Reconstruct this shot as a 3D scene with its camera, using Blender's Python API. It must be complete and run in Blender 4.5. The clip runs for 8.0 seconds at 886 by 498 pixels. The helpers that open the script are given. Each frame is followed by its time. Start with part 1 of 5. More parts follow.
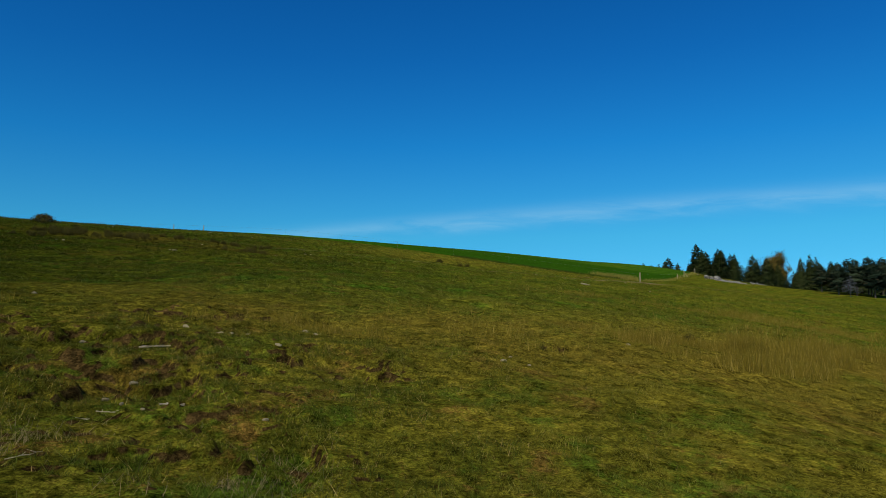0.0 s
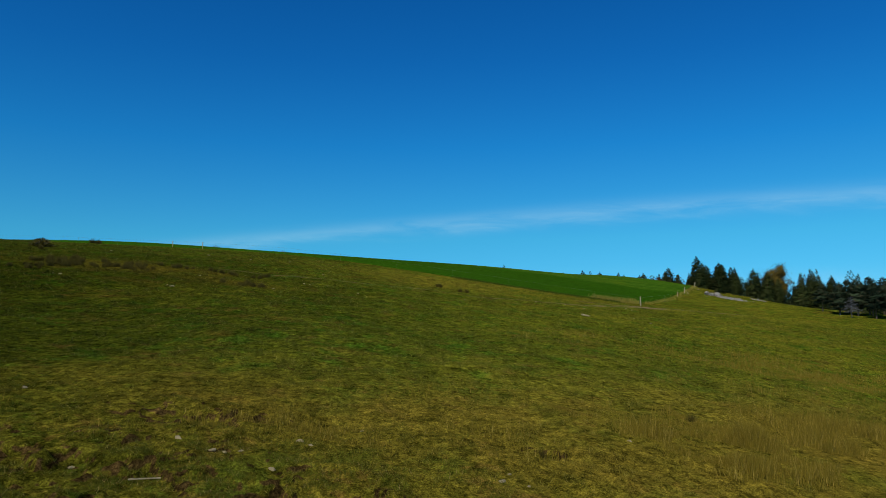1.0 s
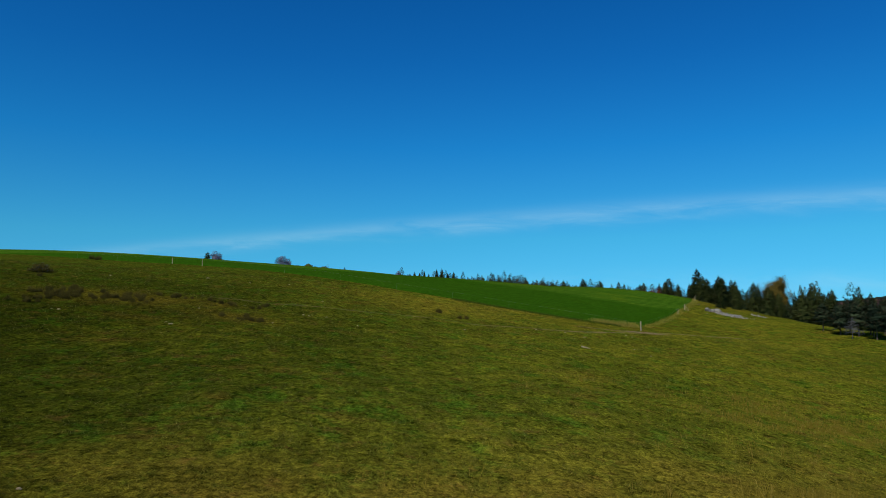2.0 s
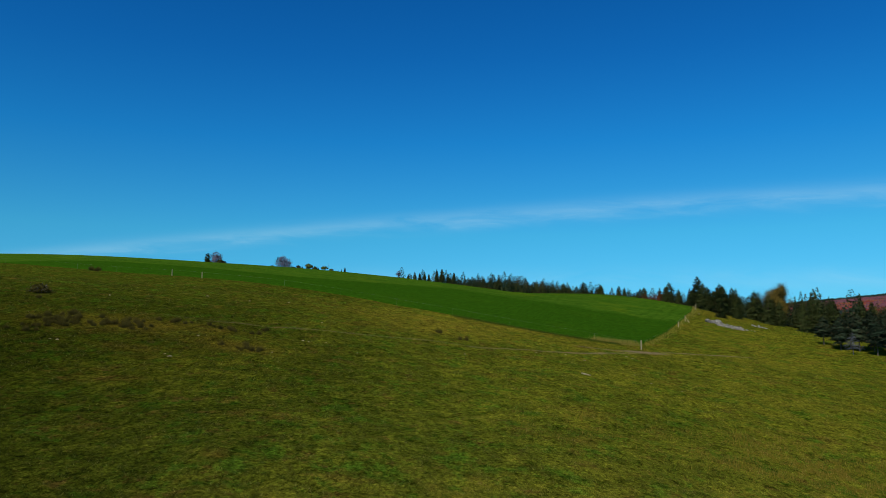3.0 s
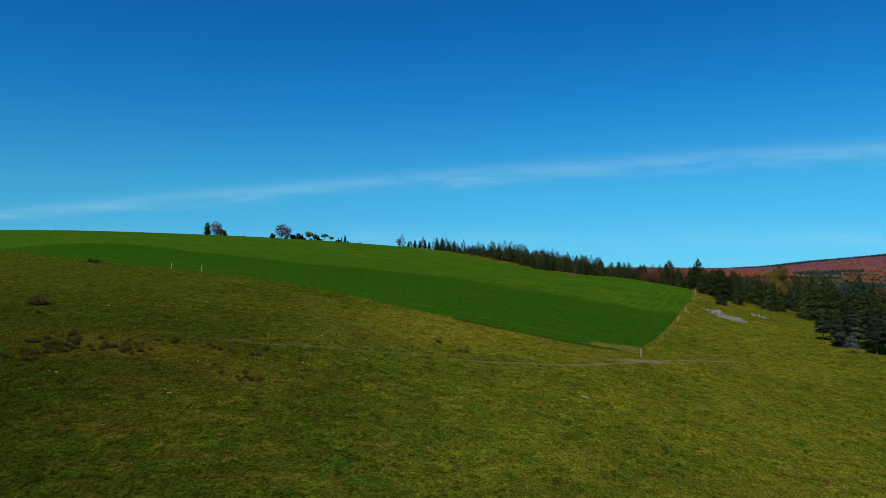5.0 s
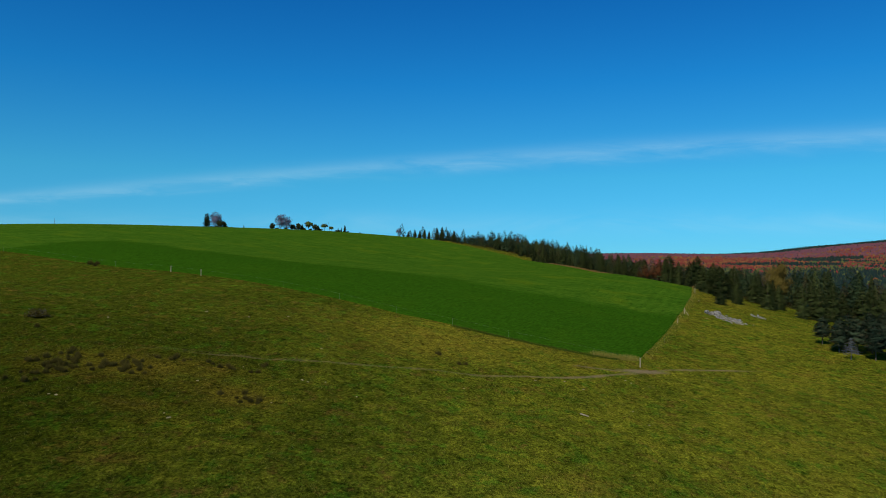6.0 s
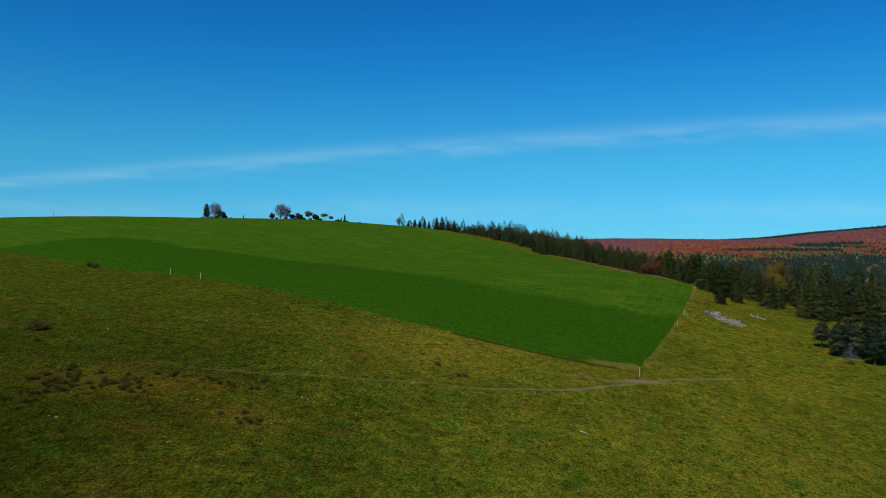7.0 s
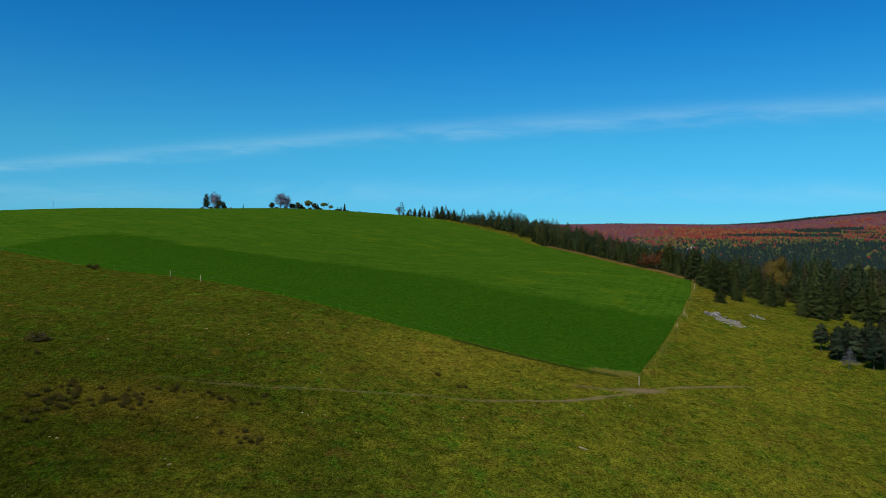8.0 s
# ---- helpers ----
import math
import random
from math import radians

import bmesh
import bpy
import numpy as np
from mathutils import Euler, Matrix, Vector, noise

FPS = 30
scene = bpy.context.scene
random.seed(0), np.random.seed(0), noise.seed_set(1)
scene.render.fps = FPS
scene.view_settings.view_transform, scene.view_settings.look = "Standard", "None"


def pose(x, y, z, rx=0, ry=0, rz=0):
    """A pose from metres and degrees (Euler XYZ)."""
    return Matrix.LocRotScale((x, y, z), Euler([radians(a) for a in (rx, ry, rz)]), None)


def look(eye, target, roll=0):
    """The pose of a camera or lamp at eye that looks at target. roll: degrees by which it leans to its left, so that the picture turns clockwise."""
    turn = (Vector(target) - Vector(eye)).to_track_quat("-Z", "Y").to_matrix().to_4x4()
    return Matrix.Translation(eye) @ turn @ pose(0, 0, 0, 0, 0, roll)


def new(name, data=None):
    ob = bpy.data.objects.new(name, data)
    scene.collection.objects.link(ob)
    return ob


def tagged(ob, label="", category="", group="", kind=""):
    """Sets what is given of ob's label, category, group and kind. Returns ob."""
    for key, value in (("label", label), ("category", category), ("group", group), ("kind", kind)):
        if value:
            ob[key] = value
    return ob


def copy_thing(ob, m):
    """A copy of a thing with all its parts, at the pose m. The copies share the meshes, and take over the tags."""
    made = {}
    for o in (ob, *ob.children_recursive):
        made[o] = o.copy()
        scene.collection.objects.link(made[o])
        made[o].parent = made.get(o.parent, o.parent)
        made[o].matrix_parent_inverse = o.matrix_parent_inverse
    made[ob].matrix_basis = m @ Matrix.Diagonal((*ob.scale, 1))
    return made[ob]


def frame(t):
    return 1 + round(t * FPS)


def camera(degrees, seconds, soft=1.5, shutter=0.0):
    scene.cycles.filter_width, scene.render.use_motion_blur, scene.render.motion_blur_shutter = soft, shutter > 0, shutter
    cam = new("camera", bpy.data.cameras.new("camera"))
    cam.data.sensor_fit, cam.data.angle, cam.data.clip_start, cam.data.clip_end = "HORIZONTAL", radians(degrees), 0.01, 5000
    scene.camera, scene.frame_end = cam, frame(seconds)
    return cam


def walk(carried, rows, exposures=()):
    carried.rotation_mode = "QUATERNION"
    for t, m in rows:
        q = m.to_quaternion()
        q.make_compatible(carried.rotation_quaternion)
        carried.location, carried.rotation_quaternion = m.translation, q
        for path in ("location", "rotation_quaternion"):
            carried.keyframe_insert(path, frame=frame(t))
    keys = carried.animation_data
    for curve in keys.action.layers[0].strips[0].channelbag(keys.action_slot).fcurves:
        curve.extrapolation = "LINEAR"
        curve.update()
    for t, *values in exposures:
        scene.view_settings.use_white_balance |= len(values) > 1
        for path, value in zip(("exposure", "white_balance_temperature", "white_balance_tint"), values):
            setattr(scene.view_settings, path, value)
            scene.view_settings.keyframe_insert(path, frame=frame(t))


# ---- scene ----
cam = camera(60.0, 8.0, soft=0.6)
PATH = [
    (0, (0.000, -0.000, 2.600), (0.041, 99.226, 15.020), -0.37),
    (0.5, (0.040, 0.063, 3.995), (0.083, 99.279, 16.489), -0.27),
    (1, (0.052, 0.075, 5.293), (0.094, 99.281, 17.867), -0.17),
    (1.5, (0.073, 0.033, 6.710), (0.106, 99.231, 19.350), -0.08),
    (3, (0.085, -0.155, 10.920), (0.069, 99.119, 22.948), 0.15),
    (3.5, (0.080, -0.151, 12.359), (0.050, 99.277, 23.039), 0.20),
    (4, (0.065, -0.113, 13.895), (0.028, 99.488, 22.824), 0.25),
    (4.5, (0.052, -0.105, 15.346), (0.013, 99.603, 22.989), 0.29),
    (6, (0.091, -0.161, 19.835), (0.080, 99.733, 24.437), 0.40),
    (6.5, (0.088, -0.121, 21.310), (0.088, 99.814, 24.933), 0.43),
    (7, (0.085, -0.095, 22.832), (0.096, 99.871, 25.419), 0.47),
    (7.5, (0.073, -0.051, 24.264), (0.097, 99.936, 25.850), 0.50),
    (8, (0.052, 0.010, 25.759), (0.089, 100.009, 26.304), 0.53),
]
walk(cam, [(t, look(eye, target, roll)) for t, eye, target, roll in PATH])

# ---- world and sun ----
SUN_UP, SUN_FROM = radians(44), radians(-150)   # height; azimuth from +y, minus is to the left


def ramp(nt, stops, fac):
    n = nt.nodes.new("ShaderNodeValToRGB")
    els = n.color_ramp.elements
    while len(els) < len(stops):
        els.new(0.5)
    for e, (p, c) in zip(els, stops):
        e.position, e.color = p, (*c, 1) if len(c) == 3 else c
    nt.links.new(fac, n.inputs[0])
    return n.outputs[0]


def maths(nt, op, a, b=None, clamp=False):
    n = nt.nodes.new("ShaderNodeMath")
    n.operation, n.use_clamp = op, clamp
    for i, v in enumerate((a, b)):
        if v is None:
            continue
        if isinstance(v, (int, float)):
            n.inputs[i].default_value = v
        else:
            nt.links.new(v, n.inputs[i])
    return n.outputs[0]


def mix(nt, fac, a, b, how="MIX"):
    n = nt.nodes.new("ShaderNodeMix")
    n.data_type, n.blend_type = "RGBA", how
    for i, v in ((0, fac), (6, a), (7, b)):
        if isinstance(v, (int, float)):
            n.inputs[i].default_value = v
        elif isinstance(v, tuple):
            n.inputs[i].default_value = (*v, 1)
        else:
            nt.links.new(v, n.inputs[i])
    return n.outputs[2]


def noise_tex(nt, vec, scale, detail=4.0, rough=0.55, stretch=None, warp=0.0):
    if stretch:
        m = nt.nodes.new("ShaderNodeMapping")
        m.inputs["Scale"].default_value = stretch
        nt.links.new(vec, m.inputs[0])
        vec = m.outputs[0]
    n = nt.nodes.new("ShaderNodeTexNoise")
    n.inputs["Scale"].default_value, n.inputs["Detail"].default_value = scale, detail
    n.inputs["Roughness"].default_value, n.inputs["Distortion"].default_value = rough, warp
    nt.links.new(vec, n.inputs["Vector"])
    return n.outputs["Fac"]


def make_world():
    w = bpy.data.worlds.new("sky")
    scene.world = w
    w.use_nodes = True
    nt = w.node_tree
    nt.nodes.clear()
    sky = nt.nodes.new("ShaderNodeTexSky")
    sky.sky_type, sky.sun_disc = "NISHITA", False
    sky.sun_elevation, sky.sun_rotation = SUN_UP, SUN_FROM
    sky.altitude, sky.air_density, sky.dust_density, sky.ozone_density = 300, 1.0, 0.2, 3.0
    geo = nt.nodes.new("ShaderNodeTexCoord")
    sep = nt.nodes.new("ShaderNodeSeparateXYZ")
    nt.links.new(geo.outputs["Generated"], sep.inputs[0])
    up, ahead, side = sep.outputs["Z"], sep.outputs["Y"], sep.outputs["X"]
    # the clear autumn air: cyan near the horizon, deep blue above
    tint = ramp(nt, [(0.0, (0.20, 0.61, 0.91)), (0.05, (0.180, 0.635, 0.96)), (0.137, (0.148, 0.715, 0.92)), (0.254, (0.055, 0.60, 0.98)), (0.355, (0.033, 0.49, 0.93)), (0.5, (0.020, 0.40, 0.85)), (1.0, (0.02, 0.32, 0.75))], up)
    col = mix(nt, 1.0, sky.outputs[0], tint, "MULTIPLY")
    # one long thin streak of cirrus and faint veils under it
    ratio = maths(nt, "DIVIDE", side, ahead)
    line = maths(nt, "ADD", maths(nt, "SUBTRACT", maths(nt, "MULTIPLY", ratio, 0.080), maths(nt, "MULTIPLY", maths(nt, "MULTIPLY", ratio, ratio), 0.02)), 0.160)
    vec = nt.nodes.new("ShaderNodeCombineXYZ")
    nt.links.new(ratio, vec.inputs[0]), nt.links.new(maths(nt, "DIVIDE", up, ahead), vec.inputs[1])
    wisp = noise_tex(nt, vec.outputs[0], 9.0, 6, 0.6, (1.0, 6.0, 1.0), 0.6)
    high = maths(nt, "DIVIDE", up, ahead)
    off = maths(nt, "SUBTRACT", maths(nt, "ADD", high, maths(nt, "MULTIPLY", maths(nt, "SUBTRACT", wisp, 0.5), 0.02)), line)
    near = maths(nt, "MULTIPLY", maths(nt, "MULTIPLY", off, off), maths(nt, "SUBTRACT", maths(nt, "MULTIPLY", ratio, 6500.0), 8600.0))
    band = maths(nt, "MULTIPLY", maths(nt, "EXPONENT", near), maths(nt, "MULTIPLY", maths(nt, "SUBTRACT", wisp, 0.22, True), 1.9))
    front = maths(nt, "GREATER_THAN", ahead, 0.2)
    amount = maths(nt, "MULTIPLY", maths(nt, "MULTIPLY", band, front), 0.31, True)
    col = mix(nt, amount, col, (4.2, 6.6, 7.8))
    low = maths(nt, "SUBTRACT", high, maths(nt, "ADD", maths(nt, "MULTIPLY", ratio, 0.01), 0.078))
    veil = maths(nt, "EXPONENT", maths(nt, "MULTIPLY", maths(nt, "MULTIPLY", low, low), -5200.0))
    thin = noise_tex(nt, vec.outputs[0], 4.0, 5, 0.6, (1.0, 5.0, 1.0), 0.8)
    veil = maths(nt, "MULTIPLY", maths(nt, "MULTIPLY", veil, front), maths(nt, "MULTIPLY", maths(nt, "SUBTRACT", thin, 0.36, True), 0.62), True)
    col = mix(nt, veil, col, (4.2, 6.6, 7.8))
    bg = nt.nodes.new("ShaderNodeBackground")
    bg.inputs[1].default_value = 0.11
    nt.links.new(col, bg.inputs[0])
    out = nt.nodes.new("ShaderNodeOutputWorld")
    nt.links.new(bg.outputs[0], out.inputs[0])


make_world()
sun = new("sun", bpy.data.lights.new("sun", "SUN"))
sun.data.energy, sun.data.angle, sun.data.color = 4.2, radians(0.53), (1.0, 0.93, 0.80)
sun.matrix_world = look((math.sin(SUN_FROM) * math.cos(SUN_UP), math.cos(SUN_FROM) * math.cos(SUN_UP), math.sin(SUN_UP)), (0, 0, 0))
scene.view_settings.exposure = 0.0

# ---- the lie of the land ----
POLY = [24.664, 22.416, -3.795, -0.415, 0.565, -15.697, 3.902, -1.628, 0.756, -7.699, -1.05, 0.78, 4.628, -0.991, 1.677]
KNOLLS = [(x, y, 28, 30) for x in (-60, -25, 10, 45) for y in (35, 75, 115, 155)]
KNOLLS += [(x, y, 60, 60) for x in (-150, -75, 0, 75) for y in (220, 300, 380)]
KNOLLS += [(x, y, 32, 32) for x, y in ((10, 195), (48, 195), (60, 240), (85, 115), (85, 160), (100, 200), (45, 330))]
RISE = [-3.536, 1.168, 0.041, 1.263, -0.399, 0.557, 1.354, 0.985, 1.174, -0.089, 1.39, 2.333, -0.721, 1.716, 0.097, 1.711]
RISE += [2.947, 2.473, -0.902, 1.162, 0.239, 1.729, -3.063, 0.884, -6.522, 2.08, -2.422, -2.206]
RISE += [0.623, 3.558, -0.959, 4.111, 0.564, -0.654, -0.338]


def sstep(a, b, v):
    q = np.clip((v - a) / (b - a), 0, 1)
    return q * q * (3 - 2 * q)


FAR = 1.65   # the far hill's own scale


def far_land(x, y):
    """The valley floor and the wooded ridge beyond it."""
    x, y = x / FAR, y / FAR
    ridge = 86.5 - 45 * sstep(0, 700, -x) + 3.4e-5 * np.maximum(x, 0) ** 2 + 14 * np.sin(x / 310 + 0.6) * np.sin(y / 900)
    ridge = ridge + 10 * (1 - sstep(550, 900, x)) + 9 * sstep(1000, 1250, x)
    z = 10 + (ridge - 10) * sstep(900, 2550, y + 0.12 * np.abs(x)) * (1 - 0.35 * sstep(2600, 4600, y))
    return 18 + FAR * (z - 18)


def far_share(x, y):
    q = sstep(180, 290, y)
    return 1 - (1 - sstep(430, 820, y + 0.25 * np.maximum(x, 0))) * (1 - sstep(0, 1, (x - 130 + 80 * q) / (320 - 180 * q))) * (1 - sstep(260, 600, -x))


def land(x, y):
    """Height of the smooth ground."""
    x, y = np.asarray(x, float), np.asarray(y, float)
    u, v = np.clip(x, -280, 190) / 150, (np.clip(y, -15, 640) - 200) / 200
    powers = [(i, j) for i in range(5) for j in range(5) if i + j <= 4]
    z = sum(c * u**i * v**j for c, (i, j) in zip(POLY, powers))
    z = z + sum(h * np.exp(-(((x - a) / p) ** 2 + ((y - b) / q) ** 2)) for h, (a, b, p, q) in zip(RISE, KNOLLS))
    z = z - 2.2 * np.exp(-(((x - 62) / 13) ** 2 + ((y - 211) / 17) ** 2))
    w = far_share(x, y)
    return z * (1 - w) + far_land(x, y) * w


def at(x, y, lift=0.0):
    return Vector((x, y, float(land(x, y)) + lift))


def mesh_from(name, verts, faces):
    me = bpy.data.meshes.new(name)
    me.from_pydata(np.asarray(verts).tolist(), [], [tuple(int(i) for i in f) for f in faces] if not isinstance(faces, np.ndarray) else faces.tolist())
    me.update()
    return me


rng = np.random.default_rng(7)
TABLE = rng.random((256, 256))


def ripple(x, y, size):
    """Smooth noise, 0 to 1, with lumps of about size metres."""
    x, y = np.asarray(x, float) / size + 91.3, np.asarray(y, float) / size + 37.7
    i, j = np.floor(x).astype(int), np.floor(y).astype(int)
    u, v = x - i, y - j
    u, v = u * u * (3 - 2 * u), v * v * (3 - 2 * v)
    t = lambda a, b: TABLE[a % 256, b % 256]
    return (t(i, j) * (1 - u) + t(i + 1, j) * u) * (1 - v) + (t(i, j + 1) * (1 - u) + t(i + 1, j + 1) * u) * v


def blob(x, y, cx, cy, rx, ry):
    return np.exp(-(((x - cx) / rx) ** 2 + ((y - cy) / ry) ** 2))


def scarps(x, y):
    """The broken bank: how far the turf has slipped down, and where the slips lay soil bare."""
    where = np.minimum(1, blob(x, y, -6.2, 14.6, 4.2, 4.4) * 1.3 + blob(x, y, -2.7, 9.2, 2.4, 1.6) + 0.9 * blob(x, y, -6.1, 21.4, 3.2, 0.9) + 0.9 * blob(x, y, -9.5, 16, 3, 2.5) + 0.6 * blob(x, y, -1.7, 16.2, 1.6, 0.8) + 0.7 * blob(x, y, 2.6, 20.6, 1.0, 0.5))
    a = ripple(x * 0.75, y * 1.25, 1.5) * 0.55 + ripple(x, y, 0.6) * 0.28 + ripple(x, y, 0.27) * 0.17
    b = ripple(x + 40, y * 1.4, 0.75) * 0.65 + ripple(x + 11, y, 0.3) * 0.35
    s, q = sstep(0.46, 0.53, a), sstep(0.51, 0.58, b)
    face = np.maximum(4 * s * (1 - s), 0.8 * 4 * q * (1 - q))
    sink = (0.20 * (1 - s) + 0.11 * (1 - q)) * where
    return sink, np.clip(face * 1.5 - 0.1 + 0.7 * (ripple(x, y, 0.45) - 0.5), 0, 1) * sstep(0.25, 0.55, where)


def zones(x, y):
    """How dry and reedy, how bare, and how much of a forest floor the ground is."""
    n = ripple(x, y, 3.1) * 0.6 + ripple(x, y, 0.9) * 0.4
    dry = 0.95 * blob(x, y, 17, 29, 10, 7) + 0.8 * blob(x, y, 4, 22, 13, 6) + 0.3 * blob(x, y, -10, 24, 6, 2.5) + 0.85 * blob(x, y, -28, 68.5, 10, 4) + 1.0 * blob(x, y, -16.5, 63.5, 3.2, 2.6) + 0.7 * blob(x, y, -24, 59.5, 3.0, 1.6) + 0.55 * blob(x, y, 58, 164, 7, 11) + 0.5 * blob(x, y, -2, 88, 7, 4) + 0.4 * blob(x, y, 0, 96, 20, 5)
    dry = dry + 0.9 * np.exp(-(((x - edge_x(y) - 0.2) / 1.3) ** 2)) * sstep(185, 200, y) * (1 - sstep(330, 400, y))
    bare = scarps(x, y)[1]
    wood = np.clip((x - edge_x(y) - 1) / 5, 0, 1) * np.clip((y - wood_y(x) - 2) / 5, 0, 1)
    far = sstep(700, 950, y)
    return np.clip(dry * (0.45 + n), 0, 1), np.clip(bare, 0, 1), np.clip(wood + far, 0, 1)


EDGE = [(187, 60), (205, 64), (227, 67), (240, 66), (252, 60), (262, 58), (273, 54), (290, 49), (305, 44.5), (345, 43), (397, 41.5), (414, 33), (431, 19), (443, 6), (464, -8), (476, -36)]


def edge_x(y):
    """Where the wood begins behind the hay field."""
    return np.interp(y, [a for a, b in EDGE], [b for a, b in EDGE]) + 2


def wood_y(x):
    """The wood's edge on the pasture side."""
    return np.interp(x, [57, 61, 66, 70, 74, 79, 83, 86, 90, 96, 104, 115, 140, 200, 400], [205, 184, 176, 182, 178, 186, 194, 178, 176, 181, 184, 176, 152, 120, 60])


# ---- materials ----
def material(name):
    m = bpy.data.materials.new(name)
    m.use_nodes = True
    nt = m.node_tree
    return m, nt, nt.nodes["Principled BSDF"]


def bump(nt, bsdf, height, strength, distance):
    b = nt.nodes.new("ShaderNodeBump")
    b.inputs["Strength"].default_value, b.inputs["Distance"].default_value = strength, distance
    nt.links.new(height, b.inputs["Height"])
    nt.links.new(b.outputs[0], bsdf.inputs["Normal"])


def place(nt):
    return nt.nodes.new("ShaderNodeNewGeometry").outputs["Position"]


def attr(nt, name):
    n = nt.nodes.new("ShaderNodeAttribute")
    n.attribute_name = name
    return n.outputs["Fac"]


GREEN, OLIVE, STRAW, SOIL = (0.100, 0.136, 0.0110), (0.172, 0.170, 0.0150), (0.270, 0.222, 0.034), (0.020, 0.013, 0.004)
SHADY, RUSTY = (0.056, 0.072, 0.0065), (0.185, 0.122, 0.020)


def pasture_colour(nt, pos):
    """Green, olive and straw turf, greener and dimmed to the left, with rusty and dark patches."""
    sep = nt.nodes.new("ShaderNodeSeparateXYZ")
    nt.links.new(pos, sep.inputs[0])
    slope = (1.0, 0.8, 1.0)
    big, mid, fine = noise_tex(nt, pos, 0.05, 4, 0.6), noise_tex(nt, pos, 0.50, 5, 0.7, slope), noise_tex(nt, pos, 2.6, 4, 0.7, slope)
    both = maths(nt, "ADD", maths(nt, "MULTIPLY", big, 0.45), maths(nt, "MULTIPLY", mid, 0.55))
    side = maths(nt, "ADD", maths(nt, "MULTIPLY", sep.outputs["X"], 0.0060), 0.045)
    base = mix(nt, ramp(nt, [(0.34, (0, 0, 0)), (0.66, (1, 1, 1))], maths(nt, "ADD", both, maths(nt, "MINIMUM", maths(nt, "MAXIMUM", side, -0.12), 0.06))), GREEN, OLIVE)
    base = mix(nt, ramp(nt, [(0.40, (0.9, 0.9, 0.9)), (0.62, (0, 0, 0))], maths(nt, "ADD", both, maths(nt, "MINIMUM", maths(nt, "MAXIMUM", side, -0.24), 0.07))), base, SHADY)
    patch = noise_tex(nt, pos, 0.16, 5, 0.7, (1.0, 1.2, 1.0))
    base = mix(nt, ramp(nt, [(0.57, (0, 0, 0)), (0.72, (0.7, 0.7, 0.7))], patch), base, RUSTY)
    base = mix(nt, ramp(nt, [(0.56, (0, 0, 0)), (0.78, (0.5, 0.5, 0.5))], fine), base, STRAW)
    lush = noise_tex(nt, pos, 0.42, 7, 0.8, (1.0, 0.8, 1.0))
    base = mix(nt, ramp(nt, [(0.52, (0, 0, 0)), (0.60, (0.75, 0.75, 0.75))], lush), base, (0.058, 0.128, 0.0095))
    brown = noise_tex(nt, pos, 0.62, 7, 0.8, (1.0, 0.8, 1.0))
    base = mix(nt, ramp(nt, [(0.56, (0, 0, 0)), (0.63, (0.75, 0.75, 0.75))], brown), base, (0.150, 0.098, 0.020))
    base = mix(nt, maths(nt, "MULTIPLY", attr(nt, "dry"), 0.75), base, (0.235, 0.172, 0.022))
    # turf tint and darkness graded with distance up the slope
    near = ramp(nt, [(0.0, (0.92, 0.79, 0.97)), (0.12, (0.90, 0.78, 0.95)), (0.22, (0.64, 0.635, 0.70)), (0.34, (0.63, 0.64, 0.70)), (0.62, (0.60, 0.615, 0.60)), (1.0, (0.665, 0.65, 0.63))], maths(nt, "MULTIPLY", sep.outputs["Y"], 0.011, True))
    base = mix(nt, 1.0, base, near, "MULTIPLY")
    # brightness fall-off towards the left, painted into the turf colour, weaker uphill
    left_dim = ramp(nt, [(0.0, (0.54, 0.54, 0.54)), (0.22, (0.62, 0.61, 0.62)), (0.42, (0.84, 0.83, 0.84)), (0.6, (0.99, 0.99, 0.99)), (0.8, (1, 1, 1))], maths(nt, "MULTIPLY", maths(nt, "ADD", sep.outputs["X"], 30.0), 0.02, True))
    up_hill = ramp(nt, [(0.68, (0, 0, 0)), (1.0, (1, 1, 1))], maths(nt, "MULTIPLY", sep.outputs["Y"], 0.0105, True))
    base = mix(nt, 1.0, base, mix(nt, up_hill, left_dim, (1.0, 1.0, 1.0)), "MULTIPLY")
    return base, fine, mid


def turf_grain(nt, pos, base):
    """Light and dark of single tufts and blades, shade in the gaps multiplied into the colour."""
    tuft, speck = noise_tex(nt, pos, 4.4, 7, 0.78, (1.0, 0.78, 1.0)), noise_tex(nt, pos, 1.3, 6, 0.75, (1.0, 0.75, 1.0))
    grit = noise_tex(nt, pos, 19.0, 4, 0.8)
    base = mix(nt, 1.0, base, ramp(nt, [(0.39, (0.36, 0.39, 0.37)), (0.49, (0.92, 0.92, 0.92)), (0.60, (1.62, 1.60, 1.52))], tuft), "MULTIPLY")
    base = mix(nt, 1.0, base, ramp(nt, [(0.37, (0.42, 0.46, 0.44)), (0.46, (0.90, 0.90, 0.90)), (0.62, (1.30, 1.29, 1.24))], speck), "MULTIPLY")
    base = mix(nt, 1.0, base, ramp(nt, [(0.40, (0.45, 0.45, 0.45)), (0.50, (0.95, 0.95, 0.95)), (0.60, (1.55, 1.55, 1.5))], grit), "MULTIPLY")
    return base, tuft, speck


